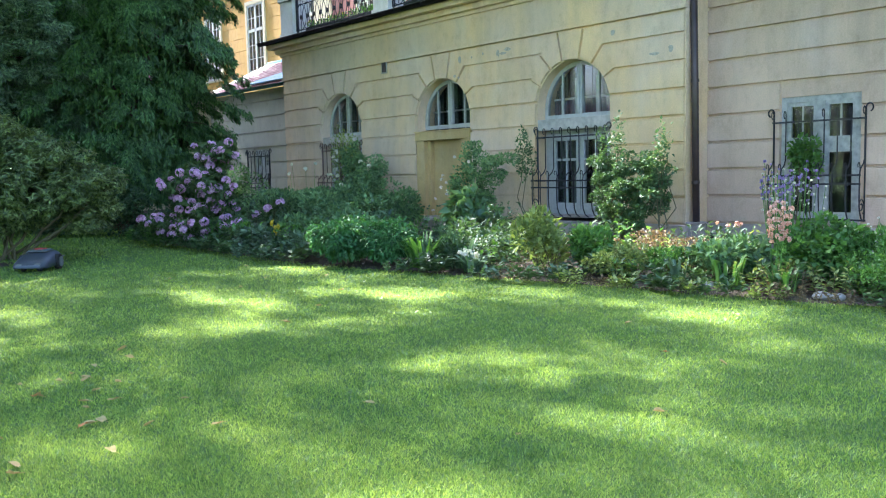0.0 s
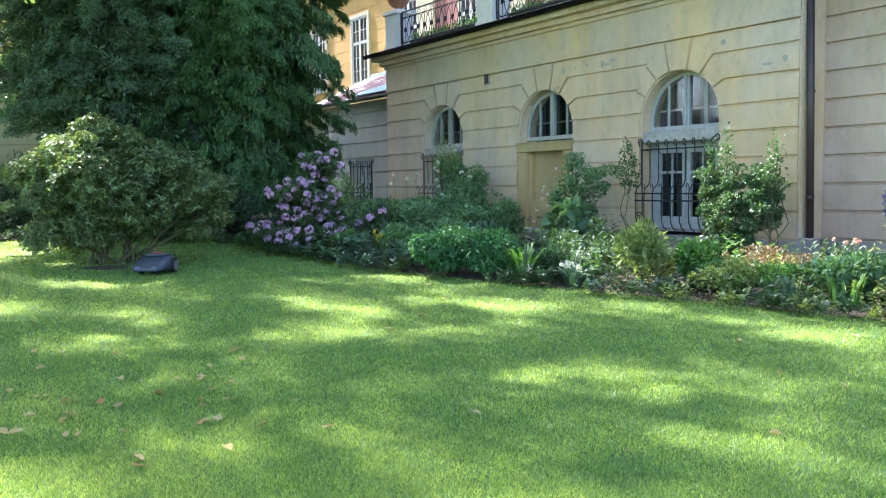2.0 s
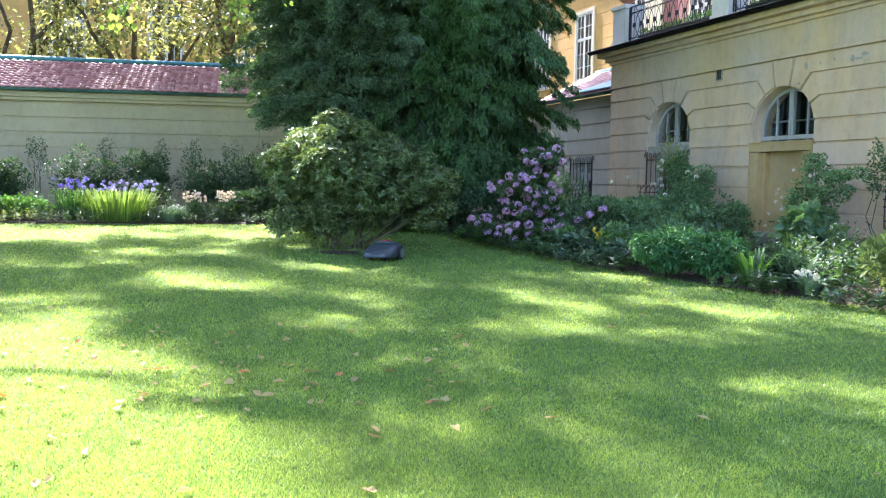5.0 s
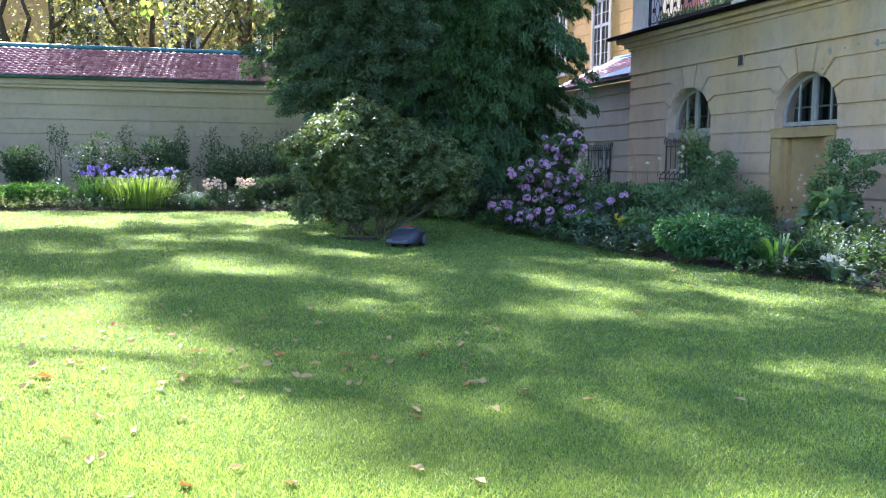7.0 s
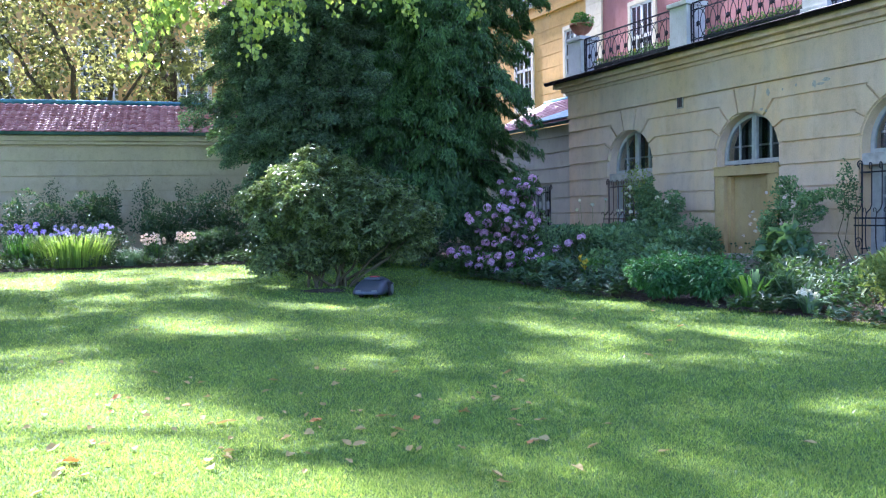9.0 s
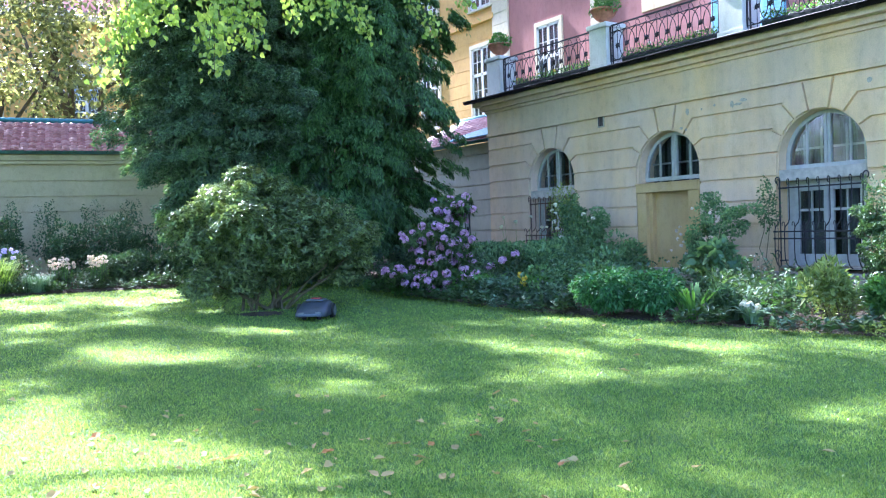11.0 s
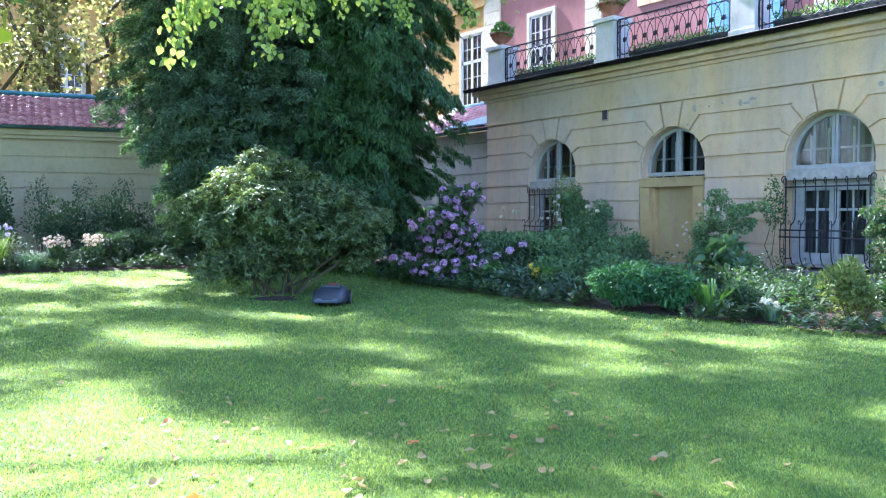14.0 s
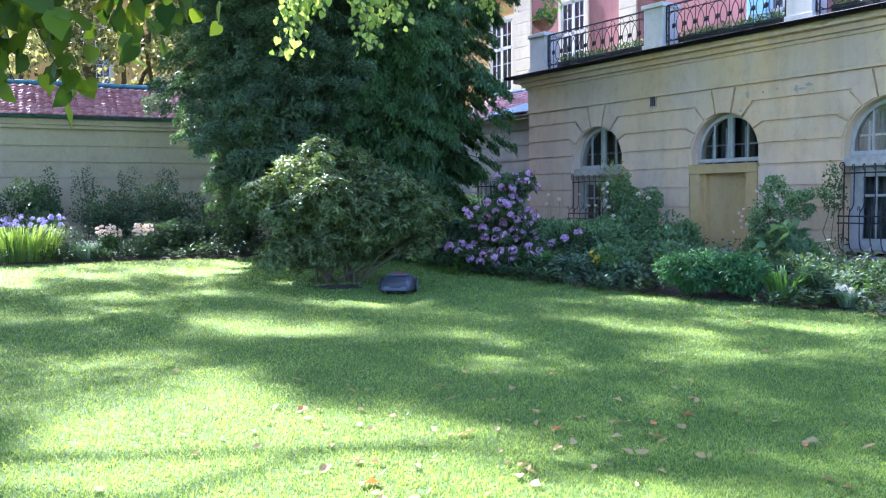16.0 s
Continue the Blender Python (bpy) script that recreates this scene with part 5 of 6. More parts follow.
# sun flecks wanted on the lawn, where crown clumps are omitted: x, y, radius
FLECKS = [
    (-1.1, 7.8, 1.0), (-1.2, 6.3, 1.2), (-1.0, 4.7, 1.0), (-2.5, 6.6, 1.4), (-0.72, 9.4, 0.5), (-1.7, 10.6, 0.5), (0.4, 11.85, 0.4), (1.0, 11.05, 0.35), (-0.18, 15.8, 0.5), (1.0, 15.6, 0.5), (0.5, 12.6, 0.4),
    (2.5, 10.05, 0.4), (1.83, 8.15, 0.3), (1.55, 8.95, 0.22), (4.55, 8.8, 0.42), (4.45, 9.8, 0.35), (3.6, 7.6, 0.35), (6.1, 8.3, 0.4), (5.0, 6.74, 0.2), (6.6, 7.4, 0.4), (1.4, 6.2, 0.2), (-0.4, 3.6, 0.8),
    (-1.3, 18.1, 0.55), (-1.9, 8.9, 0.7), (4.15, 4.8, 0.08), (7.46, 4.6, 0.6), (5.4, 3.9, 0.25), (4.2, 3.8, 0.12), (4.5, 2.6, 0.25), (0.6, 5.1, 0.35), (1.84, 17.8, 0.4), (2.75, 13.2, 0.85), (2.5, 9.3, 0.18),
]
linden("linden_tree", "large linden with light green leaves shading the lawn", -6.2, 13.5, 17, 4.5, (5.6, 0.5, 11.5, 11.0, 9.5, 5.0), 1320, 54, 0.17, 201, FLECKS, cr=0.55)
# second linden added for its broken shade on the far lawn
linden("linden_tree", "second tall linden added to throw broken shade on the lawn", -9.0, 20.0, 17, 5.0, (6.8, 4.2, 11.8, 7.0, 5.4, 3.6), 520, 54, 0.17, 205, FLECKS, cr=0.55)
# unseen tree, added to keep sun off the house corner and annex roof
linden("shade_tree", "unseen tree added to shade the house corner and annex roof", 10.8, 31.5, 25, 12.0, (0.2, 0, 17.3, 4.4, 3.6, 6.2), 330, 80, 0.2, 209, (), BARK, FAR_LEAF, 0.8)
for k, (x, y, h, sc) in enumerate(((-9.0, 33.0, 14, 1.0), (-4.0, 34.5, 15, 1.1), (0.5, 33.0, 14, 1.0), (4.0, 35.0, 15, 1.1), (-14.0, 33.5, 14, 1.1), (8.0, 33.0, 13, 0.9))):
    linden("orchard_tree", "sunlit tree with dark forked limbs beyond the garden wall", x, y, h, 3.2, (0, 0, 8.2, 3.6 * sc, 3.0 * sc, 4.6), 82, 60, 0.19, 210 + k, (), BARK, FAR_LEAF, 0.75, 0.009)

# unseen trees added round the lawn so the panes reflect something dark
for k, (x, y) in enumerate(((-25, -6), (-27, 3), (-25, 12), (-27, 21), (-25, 30), (-16, -20), (-4, -24), (8, -22))):
    linden("reflected_tree", "unseen low-branched tree added to darken the window reflections", x, y, 9, 1.4, (0, 0, 4.0, 5.4, 5.4, 3.8), 70, 60, 0.30, 230 + k, (), BARK, LIME_LEAF, 1.2)


# ---- windows of the wing ----
GX = F + 0.30             # plane of the window frames


def curtain_sheet(parent, x, y0, y1, z0, z1, seed, label="pale curtain"):
    rng = np.random.default_rng(seed)
    n = 26
    V, Fc = [], []
    for i in range(n + 1):
        y = y0 + (y1 - y0) * i / n
        dx = 0.022 * math.sin(i * 1.7 + seed) + rng.normal(0, 0.004)
        V += [(x + dx, y, z0), (x + dx * 0.6, y, z1)]
    for i in range(n):
        a = 2 * i
        Fc.append((a, a + 2, a + 3, a + 1))
    return link_mesh("curtain", V, Fc, CURTAIN, parent, label, True)


def arch_bar(bm, c, r0, r1, x0, x1, z=SPRING, n=20, a0=0, a1=180):
    ring = []
    for i in range(n + 1):
        a = radians(a0 + (a1 - a0) * i / n)
        ring.append([bm.verts.new((x, c + r * math.cos(a), z + r * math.sin(a))) for r, x in ((r0, x0), (r1, x0), (r1, x1), (r0, x1))])
    for p, q in zip(ring, ring[1:]):
        for j in range(4):
            bm.faces.new((p[j], q[j], q[(j + 1) % 4], p[(j + 1) % 4]))
    bm.faces.new(ring[0])
    bm.faces.new(ring[-1][::-1])


def arched_window(name, c, lower, label, seed):
    w = tagged(new(name), label, "window", kind="structure")
    r = RAD - 0.005
    z0 = 2.42
    bm = bmesh.new()
    arch_bar(bm, c, r - 0.075, r, GX - 0.03, GX + 0.04)
    for s in (-1, 1):
        box(bm, GX - 0.03, GX + 0.04, c + s * (r - 0.075), c + s * r, z0, SPRING)
    box(bm, GX - 0.034, GX + 0.042, c - r, c + r, z0 - 0.01, z0 + 0.075, 0.008)
    part("window_frame", bm, PAINT, w, "weathered white arched frame")
    part("mullion", boxed(GX - 0.05, GX + 0.035, c - 0.065, c - 0.006, z0 + 0.07, SPRING + r - 0.05, 0.012), PAINT, w)
    part("mullion", boxed(GX - 0.05, GX + 0.035, c + 0.006, c + 0.065, z0 + 0.07, SPRING + r - 0.05, 0.012), PAINT, w)
    for s in (-1, 1):
        d = 0.43
        part("glazing_bar", boxed(GX - 0.02, GX + 0.02, c + s * d - 0.018, c + s * d + 0.018, z0 + 0.07, SPRING + math.sqrt(r * r - d * d) - 0.05), PAINT, w)
    bm = bmesh.new()
    prism(bm, [(c + d, z) for d, z in arc(0, 180, 20, r - 0.03)] + [(c - r + 0.03, z0 + 0.03), (c + r - 0.03, z0 + 0.03)], GX + 0.0, GX + 0.006)
    p = part("pane", bm, GLASS, w)
    p.visible_shadow = False
    # inner casement behind the outer one
    bm = bmesh.new()
    for q in (-0.6, -0.25, 0.25, 0.6):
        box(bm, GX + 0.16, GX + 0.19, c + q - 0.02, c + q + 0.02, 2.3, 2.95 + 0.3 * (1 - abs(q)))
    box(bm, GX + 0.16, GX + 0.192, c - 0.8, c + 0.8, 2.78, 2.82)
    part("inner_casement", bm, PAINT, w)
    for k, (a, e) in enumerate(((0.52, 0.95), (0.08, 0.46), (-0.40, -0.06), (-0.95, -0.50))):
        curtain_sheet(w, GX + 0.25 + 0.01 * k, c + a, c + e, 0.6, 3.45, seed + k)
    if lower:
        part("transom", boxed(F + 0.05, GX + 0.06, c - RAD, c + RAD, 2.20, 2.41, 0.015), TRANSOM, w, "weathered pale transom beam")
        za, zb = 0.66, 2.19
        bm = bmesh.new()
        for q in ((-0.86, -0.70), (0.70, 0.86)):
            box(bm, GX - 0.02, GX + 0.05, c + q[0], c + q[1], 0.60, zb)
        box(bm, GX - 0.018, GX + 0.052, c - 0.7, c + 0.7, zb - 0.10, zb)
        box(bm, GX - 0.018, GX + 0.052, c - 0.7, c + 0.7, 0.60, 0.70)
        part("window_frame", bm, PAINT, w, "weathered white frame")
        for s in (-1, 1):
            a, b = sorted((c + s * 0.01, c + s * 0.69))
            bm = bmesh.new()
            for q in ((a, a + 0.085), (b - 0.085, b)):
                box(bm, GX - 0.04, GX + 0.03, q[0], q[1], 0.70, zb - 0.1)
            for q in ((0.70, 0.82), (zb - 0.19, zb - 0.1), (1.62, 1.665)):
                box(bm, GX - 0.038, GX + 0.028, a, b, q[0], q[1])
            cas = part("casement", bm, PAINT, w)
            part("glazing_bar", boxed(GX - 0.02, GX + 0.02, (a + b) / 2 - 0.014, (a + b) / 2 + 0.014, 0.82, zb - 0.19), PAINT, cas)
            p = part("pane", boxed(GX - 0.006, GX, a + 0.08, b - 0.08, 0.8, zb - 0.18), GLASS, cas)
            p.visible_shadow = False
        part("sill", boxed(F - 0.02, GX + 0.05, c - RAD + 0.004, c + RAD - 0.004, 0.565, 0.61, 0.01), PLINTH, w)
    return w


arched_window("window_1", BAYS[0], True, "arched window with white casements and curtains", 1)
arched_window("window_2", BAYS[1], False, "half-round window above the walled-up door", 5)
arched_window("window_3", BAYS[2], True, "tall arched window with white casements and curtains", 9)


def blind_door():
    c = BAYS[1]
    d = tagged(new("door_1"), "walled-up ochre door niche below the half-round window", "door", kind="structure")
    part("lintel", boxed(F - 0.03, GX + 0.05, c - RAD - 0.02, c + RAD + 0.02, 2.16, 2.36, 0.012), NICHE, d, "ochre plaster lintel")
    part("lintel_fillet", boxed(F - 0.045, F + 0.1, c - RAD - 0.04, c + RAD + 0.04, 2.335, 2.365, 0.006), NICHE, d)
    for s in (-1, 1):
        a, b = sorted((c + s * 0.60, c + s * (RAD + 0.0)))
        part("jamb", boxed(F - 0.01, GX + 0.06, a, b, 0.47, 2.155, 0.01), NICHE, d)
        a, b = sorted((c + s * 0.50, c + s * 0.605))
        part("inner_jamb", boxed(F + 0.09, GX + 0.1, a, b, 0.47, 2.15, 0.008), NICHE, d)
    part("door_panel", boxed(F + 0.20, F + 0.28, c - 0.52, c + 0.52, 0.47, 2.17), NICHE, d, "flat ochre plaster infill")
    part("threshold", boxed(F - 0.06, F + 0.25, c - RAD - 0.05, c + RAD + 0.05, 0.40, 0.475, 0.012), STONE, d, "grey stone threshold")


blind_door()


def square_window(name, x, y_hi, y_lo, z0, z1, label, small=False):
    """A two-light window with a transom, set in a plastered wall facing -x."""
    w = tagged(new(name), label, "window", kind="structure")
    c, h = (y_hi + y_lo) / 2, z1 - z0
    fx = x + 0.10
    bm = bmesh.new()
    for q in ((y_lo, y_lo + 0.09), (y_hi - 0.09, y_hi), (c - 0.06, c + 0.06)):
        box(bm, fx - 0.03, fx + 0.05, q[0], q[1], z0, z1)
    for q in ((z0, z0 + 0.08), (z1 - 0.09, z1), (z0 + h * 0.58, z0 + h * 0.58 + 0.12)):
        box(bm, fx - 0.028, fx + 0.048, y_lo, y_hi, q[0], q[1])
    part("window_frame", bm, OLD_PAINT, w, "weathered grey-white frame")
    for a, b in ((y_lo + 0.09, c - 0.06), (c + 0.06, y_hi - 0.09)):
        for za, zb, nb in ((z0 + 0.08, z0 + h * 0.58, 0), (z0 + h * 0.58 + 0.12, z1 - 0.09, 1)):
            bm = bmesh.new()
            for q in ((a, a + 0.06), (b - 0.06, b)):
                box(bm, fx - 0.015, fx + 0.03, q[0], q[1], za, zb)
            for q in ((za, za + 0.06), (zb - 0.06, zb)):
                box(bm, fx - 0.014, fx + 0.028, a, b, q[0], q[1])
            if nb:
                box(bm, fx - 0.005, fx + 0.02, (a + b) / 2 - 0.012, (a + b) / 2 + 0.012, za, zb)
                box(bm, fx - 0.006, fx + 0.021, a, b, (za + zb) / 2 - 0.012, (za + zb) / 2 + 0.012)
            cas = part("casement", bm, OLD_PAINT, w)
            p = part("pane", boxed(fx + 0.004, fx + 0.010, a + 0.05, b - 0.05, za + 0.05, zb - 0.05), GLASS, cas)
            p.visible_shadow = False
    part("sill", boxed(x - 0.07, fx + 0.02, y_lo - 0.03, y_hi + 0.03, z0 - 0.05, z0 + 0.004, 0.01), PLINTH, w)
    # sheet and linings whose near-black colour replaces the room's shade
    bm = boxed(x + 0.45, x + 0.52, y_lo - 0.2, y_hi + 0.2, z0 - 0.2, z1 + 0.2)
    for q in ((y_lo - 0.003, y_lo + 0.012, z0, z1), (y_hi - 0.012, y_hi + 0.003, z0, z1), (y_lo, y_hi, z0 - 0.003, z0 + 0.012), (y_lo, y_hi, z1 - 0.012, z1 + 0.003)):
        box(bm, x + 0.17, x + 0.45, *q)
    part("painted_shade", bm, DARK, w)
    return w


square_window("window_4", R, RWIN[0], RWIN[1], RWIN[2], RWIN[3], "weathered two-light window in the recessed wall")
square_window("window_5", A, AWIN[0], AWIN[1], AWIN[2], AWIN[3], "small dark window in the annex wall")


# ---- wrought iron ----
def iron_grille(name, x, y_hi, y_lo, z0, z1, n, label, belly=0.16, material=IRON):
    """A window grille whose bars belly out below and curl over at the foot and head."""
    g = thing(name, x, (y_hi + y_lo) / 2, z0, label, "window grille", "iron window grilles")
    h, w = z1 - z0, y_hi - y_lo
    zk = h * 0.52

    def run(y, scroll):
        p = [(0.0, y, h), (0.0, y, h * 0.80), (0.0, y, zk + 0.08), (-belly * 0.25, y, zk), (-belly * 0.85, y, zk - 0.07), (-belly, y, zk - 0.16), (-belly, y, h * 0.2),
             (-belly * 0.9, y, h * 0.1), (-belly * 0.55, y, h * 0.03), (0.0, y, 0.0), (0.06, y, 0.0)]
        return p
    for i in range(n):
        y = w / 2 - w * i / (n - 1)
        bm = bmesh.new()
        tube(bm, run(y, True), 0.011, 6)
        bar = part("bar", bm, material, g)
        bm = bmesh.new()
        tube(bm, [(0, y, h)] + [(-0.035 + 0.035 * math.cos(a), y, h + 0.035 * math.sin(a) * 1.6) for a in np.linspace(0.2, 4.6, 9)], 0.009, 5)
        part("scroll", bm, material, bar)
        bm = bmesh.new()
        tube(bm, [(-belly * 0.9, y, zk - 0.09)] + [(-belly - 0.03 + 0.035 * math.cos(a), y, zk - 0.02 + 0.04 * math.sin(a)) for a in np.linspace(0, 3.9, 8)], 0.008, 5)
        part("scroll", bm, material, bar)
    for zz, xx in ((h * 0.93, 0.0), (h * 0.52 - 0.16, -belly - 0.012), (h * 0.52 - 0.29, -belly - 0.012), (0.01, 0.03)):
        part("rail", boxed(xx - 0.008, xx + 0.008, -w / 2 - 0.02, w / 2 + 0.02, zz - 0.014, zz + 0.014), material, g)
    for s in (-1, 1):
        bm = bmesh.new()
        tube(bm, [(0.02, s * w / 2, 0), (0.02, s * w / 2, h + 0.04)] + [(0.02, s * (w / 2) + 0.05 * s * (1 - math.cos(a)), h + 0.04 + 0.06 * math.sin(a)) for a in np.linspace(0.3, 4.4, 9)], 0.012, 6)
        part("side_bar", bm, material, g)
        # end scroll seen in profile at the foot
        bm = bmesh.new()
        tube(bm, [(-belly * 0.55 + 0.10 * q * math.cos(a), s * w / 2, h * 0.14 + 0.11 * q * math.sin(a)) for a, q in zip(np.linspace(0, 8.5, 22), np.linspace(1, 0.25, 22))], 0.010, 5)
        part("foot_scroll", bm, material, g)
        for zz in (h * 0.93, 0.12):
            part("anchor", boxed(-0.01, 0.22, s * w / 2 - 0.012, s * w / 2 + 0.012, zz - 0.012, zz + 0.012), material, g)
    return g


iron_grille("window_grille", F - 0.02, BAYS[2] + 0.82, BAYS[2] - 0.82, 0.585, 2.18, 9, "bellied wrought-iron grille before the tall window")
iron_grille("window_grille", F - 0.02, BAYS[0] + 0.82, BAYS[0] - 0.82, 0.585, 2.18, 9, "bellied wrought-iron grille behind the rose bushes", material=LIT_RUST)
iron_grille("window_grille", R - 0.03, RWIN[0] + 0.08, RWIN[1] - 0.08, 0.60, 2.22, 8, "bellied wrought-iron grille on the recessed wall")
iron_grille("window_grille", A - 0.03, AWIN[0] + 0.35, AWIN[1] - 0.05, 0.62, 2.15, 7, "small black wrought-iron grille on the annex", 0.14)


def railing_panel(name, y_hi, y_lo, z, h, label):
    """A terrace railing: frame, a band of little scrolls, interlaced rings with rosettes."""
    g = thing(name, F - 0.02, (y_hi + y_lo) / 2, z, label, "railing", "terrace railings")
    w = y_hi - y_lo
    for zz, r in ((h, 0.016), (h - 0.16, 0.010), (0.17, 0.010), (0.04, 0.014)):
        part("rail", boxed(-r, r, -w / 2, w / 2, zz - r, zz + r), IRON, g)
    for s in (-1, 1):
        for q in (0.0, 0.07):
            part("post", boxed(-0.014, 0.014, s * (w / 2 - q) - 0.012, s * (w / 2 - q) + 0.012, 0.0, h), IRON, g)
    n = max(3, round((w - 0.14) / 0.30))
    step = (w - 0.14) / n
    rz = (h - 0.16 - 0.17) / 2
    zc = 0.17 + rz
    for i in range(n):
        y = -w / 2 + 0.07 + step * (i + 0.5)
        bm = bmesh.new()
        tube(bm, [(0, y + step * 0.80 * math.cos(a), zc + rz * math.sin(a)) for a in np.linspace(0, 2 * math.pi, 21)], 0.009, 5, cap=False)
        part("ring", bm, IRON, g)
        star = [(y + r * math.cos(a), zc + r * math.sin(a)) for a, r in ((k * math.pi / 8, 0.075 if k % 2 == 0 else 0.038) for k in range(16))]
        part("rosette", prism(bmesh.new(), star, -0.028, 0.006, 0.01), IRON, g)
        bm = bmesh.new()
        tube(bm, [(0, y, 0.17), (0, y, zc - 0.06)], 0.008, 5)
        tube(bm, [(0, y, zc + 0.06), (0, y, h - 0.16)], 0.008, 5)
        tube(bm, [(0, y, 0.04), (0, y, 0.17)], 0.008, 5)
        part("spindle", bm, IRON, g)
        bm = bmesh.new()
        tube(bm, [(0, y - step * 0.4, h - 0.15)] + [(0, y - step * 0.1 + 0.055 * math.cos(a), h - 0.08 + 0.05 * math.sin(a)) for a in np.linspace(math.pi, -1.5, 10)] + [(0, y + step * 0.42, h - 0.15)], 0.007, 4)
        part("band_scroll", bm, IRON, g)
    return g


PIERS = [(20.15, 19.55), (16.02, 15.45), (12.28, 11.72), (8.52, 7.95), (4.7, 4.1)]
TZ = 5.07


def pier(y_hi, y_lo):
    p = thing("terrace_pier", F + 0.1, (y_hi + y_lo) / 2, TZ - 0.012, "white plastered terrace pier with a capstone", "pier", "terrace piers")
    w = y_hi - y_lo
    part("shaft", boxed(-0.24, 0.30, -w / 2, w / 2, 0, 0.98, 0.012), WHITE_PIER, p)
    part("base_course", boxed(-0.27, 0.33, -w / 2 - 0.03, w / 2 + 0.03, 0, 0.16, 0.012), WHITE_PIER, p)
    part("capstone", boxed(-0.29, 0.35, -w / 2 - 0.05, w / 2 + 0.05, 0.98, 1.09, 0.02), WHITE_PIER, p)
    return p


for yh, yl in PIERS:
    pier(yh, yl)
for (ah, al), (bh, bl) in zip(PIERS, PIERS[1:]):
    railing_panel("terrace_railing", al - 0.02, bh + 0.02, TZ, 0.98, "wrought-iron terrace railing with rings and rosettes")
    w = al - bh - 0.5
    b = thing("planter_box", F + 0.22, (al + bh) / 2, TZ, "long dark planter box behind the railing", "planter", "terrace planters")
    bm = boxed(-0.12, 0.12, -w / 2, w / 2, 0.0, 0.24, 0.01)
    part("trough", bm, PLANTER, b)
    rng = np.random.default_rng(int(ah * 10))
    n = 900
    P = np.stack([rng.normal(0, 0.09, n), (rng.random(n) - 0.5) * w, 0.22 + 0.16 * rng.random(n) ** 1.5], 1)
    leaves("foliage", P, rng.normal(0, 1, (n, 3)) + np.array([-0.3, 0, 0.5]), rng.normal(0, 0.5, (n, 3)) + np.array([0, 0, 1]), 0.06 * (0.7 + 0.6 * rng.random(n)), 0.04, FRESH, b)
    put_blooms(b, "bloom", [coral[0], yellow_fl[0], white_fl[0]], [(-0.1, (rng.random() - 0.5) * w, 0.34 + 0.06 * rng.random()) for _ in range(7)], rng, 0.8)


def flower_pot(y, seed, label):
    p = thing("flower_pot", F + 0.1, y, TZ + 1.078, label, "flower pot", "terracotta pots on the piers")
    prof = [(r * 1.3, z * 1.3) for r, z in ((0.10, 0.0), (0.11, 0.03), (0.07, 0.06), (0.15, 0.11), (0.21, 0.18), (0.225, 0.24), (0.245, 0.245), (0.245, 0.29), (0.215, 0.29), (0.20, 0.22))]
    n = 20
    V = [(r * math.cos(2 * math.pi * i / n), r * math.sin(2 * math.pi * i / n), z) for r, z in prof for i in range(n)]
    Fc = [(j * n + i, j * n + (i + 1) % n, (j + 1) * n + (i + 1) % n, (j + 1) * n + i) for j in range(len(prof) - 1) for i in range(n)]
    Fc.append(tuple(range((len(prof) - 1) * n, len(prof) * n)))
    link_mesh("bowl", V, Fc, TERRA, p, "", True)
    rng = np.random.default_rng(seed)
    P, D, N, LL, WW = blob_leaves(rng, [(0, 0, 0.46), (0.16, 0.14, 0.44), (-0.16, -0.16, 0.46), (0.0, 0.28, 0.42), (0, -0.32, 0.40)], np.array([0.22, 0.16, 0.17, 0.14, 0.14]), 1000, 0.07, 0.035, 0.2, 0.1)
    leaves("plant", P, D, N, LL, WW, FRESH, p)
    put_blooms(p, "bloom", [coral[1], white_fl[1]], [(rng.normal(0, 0.12), rng.normal(0, 0.15), 0.58 + 0.10 * rng.random()) for _ in range(6)], rng, 0.7)


flower_pot(19.85, 301, "footed terracotta bowl with trailing plants")
flower_pot(15.75, 302, "footed terracotta bowl with trailing plants")


def drainpipe():
    p = thing("drainpipe", F + 0.14, SOUTH - 0.13, 0.35, "dark brown downpipe standing on a grey box", "drainpipe")
    bm = bmesh.new()
    tube(bm, [(0.0, 0.0, 0.0), (-0.01, 0.03, 2.5), (-0.02, 0.06, 4.7)], 0.058, 14)
    part("pipe", bm, PIPE, p, "", True)
    for z in (0.85, 2.5, 4.2):
        bm = bmesh.new()
        tube(bm, [(-0.005, 0.012 * z, z - 0.025), (-0.005, 0.012 * z, z + 0.025)], 0.067, 14)
        part("clamp", bm, PIPE, p)
    part("foot_box", boxed(-0.12, 0.12, -0.11, 0.11, -0.42, 0.16, 0.012), PLINTH, p, "dark grey foot box")
    part("foot_lid", boxed(-0.13, 0.13, -0.125, 0.125, 0.16, 0.20, 0.01), PLINTH, p)


drainpipe()


def corner_pipe():
    p = thing("downpipe", A - 0.07, NORTH + 0.09, 0.1, "thin dark downpipe in the corner of the annex", "drainpipe")
    bm = bmesh.new()
    tube(bm, [(0, 0, 0.0), (0, 0, 3.7), (-0.03, 0.06, 3.85)], 0.032, 10)
    part("pipe", bm, PIPE, p, "", True)
    for z in (0.7, 2.2, 3.5):
        bm = bmesh.new()
        tube(bm, [(0, 0, z - 0.02), (0, 0, z + 0.02)], 0.039, 10)
        part("clamp", bm, PIPE, p)


corner_pipe()


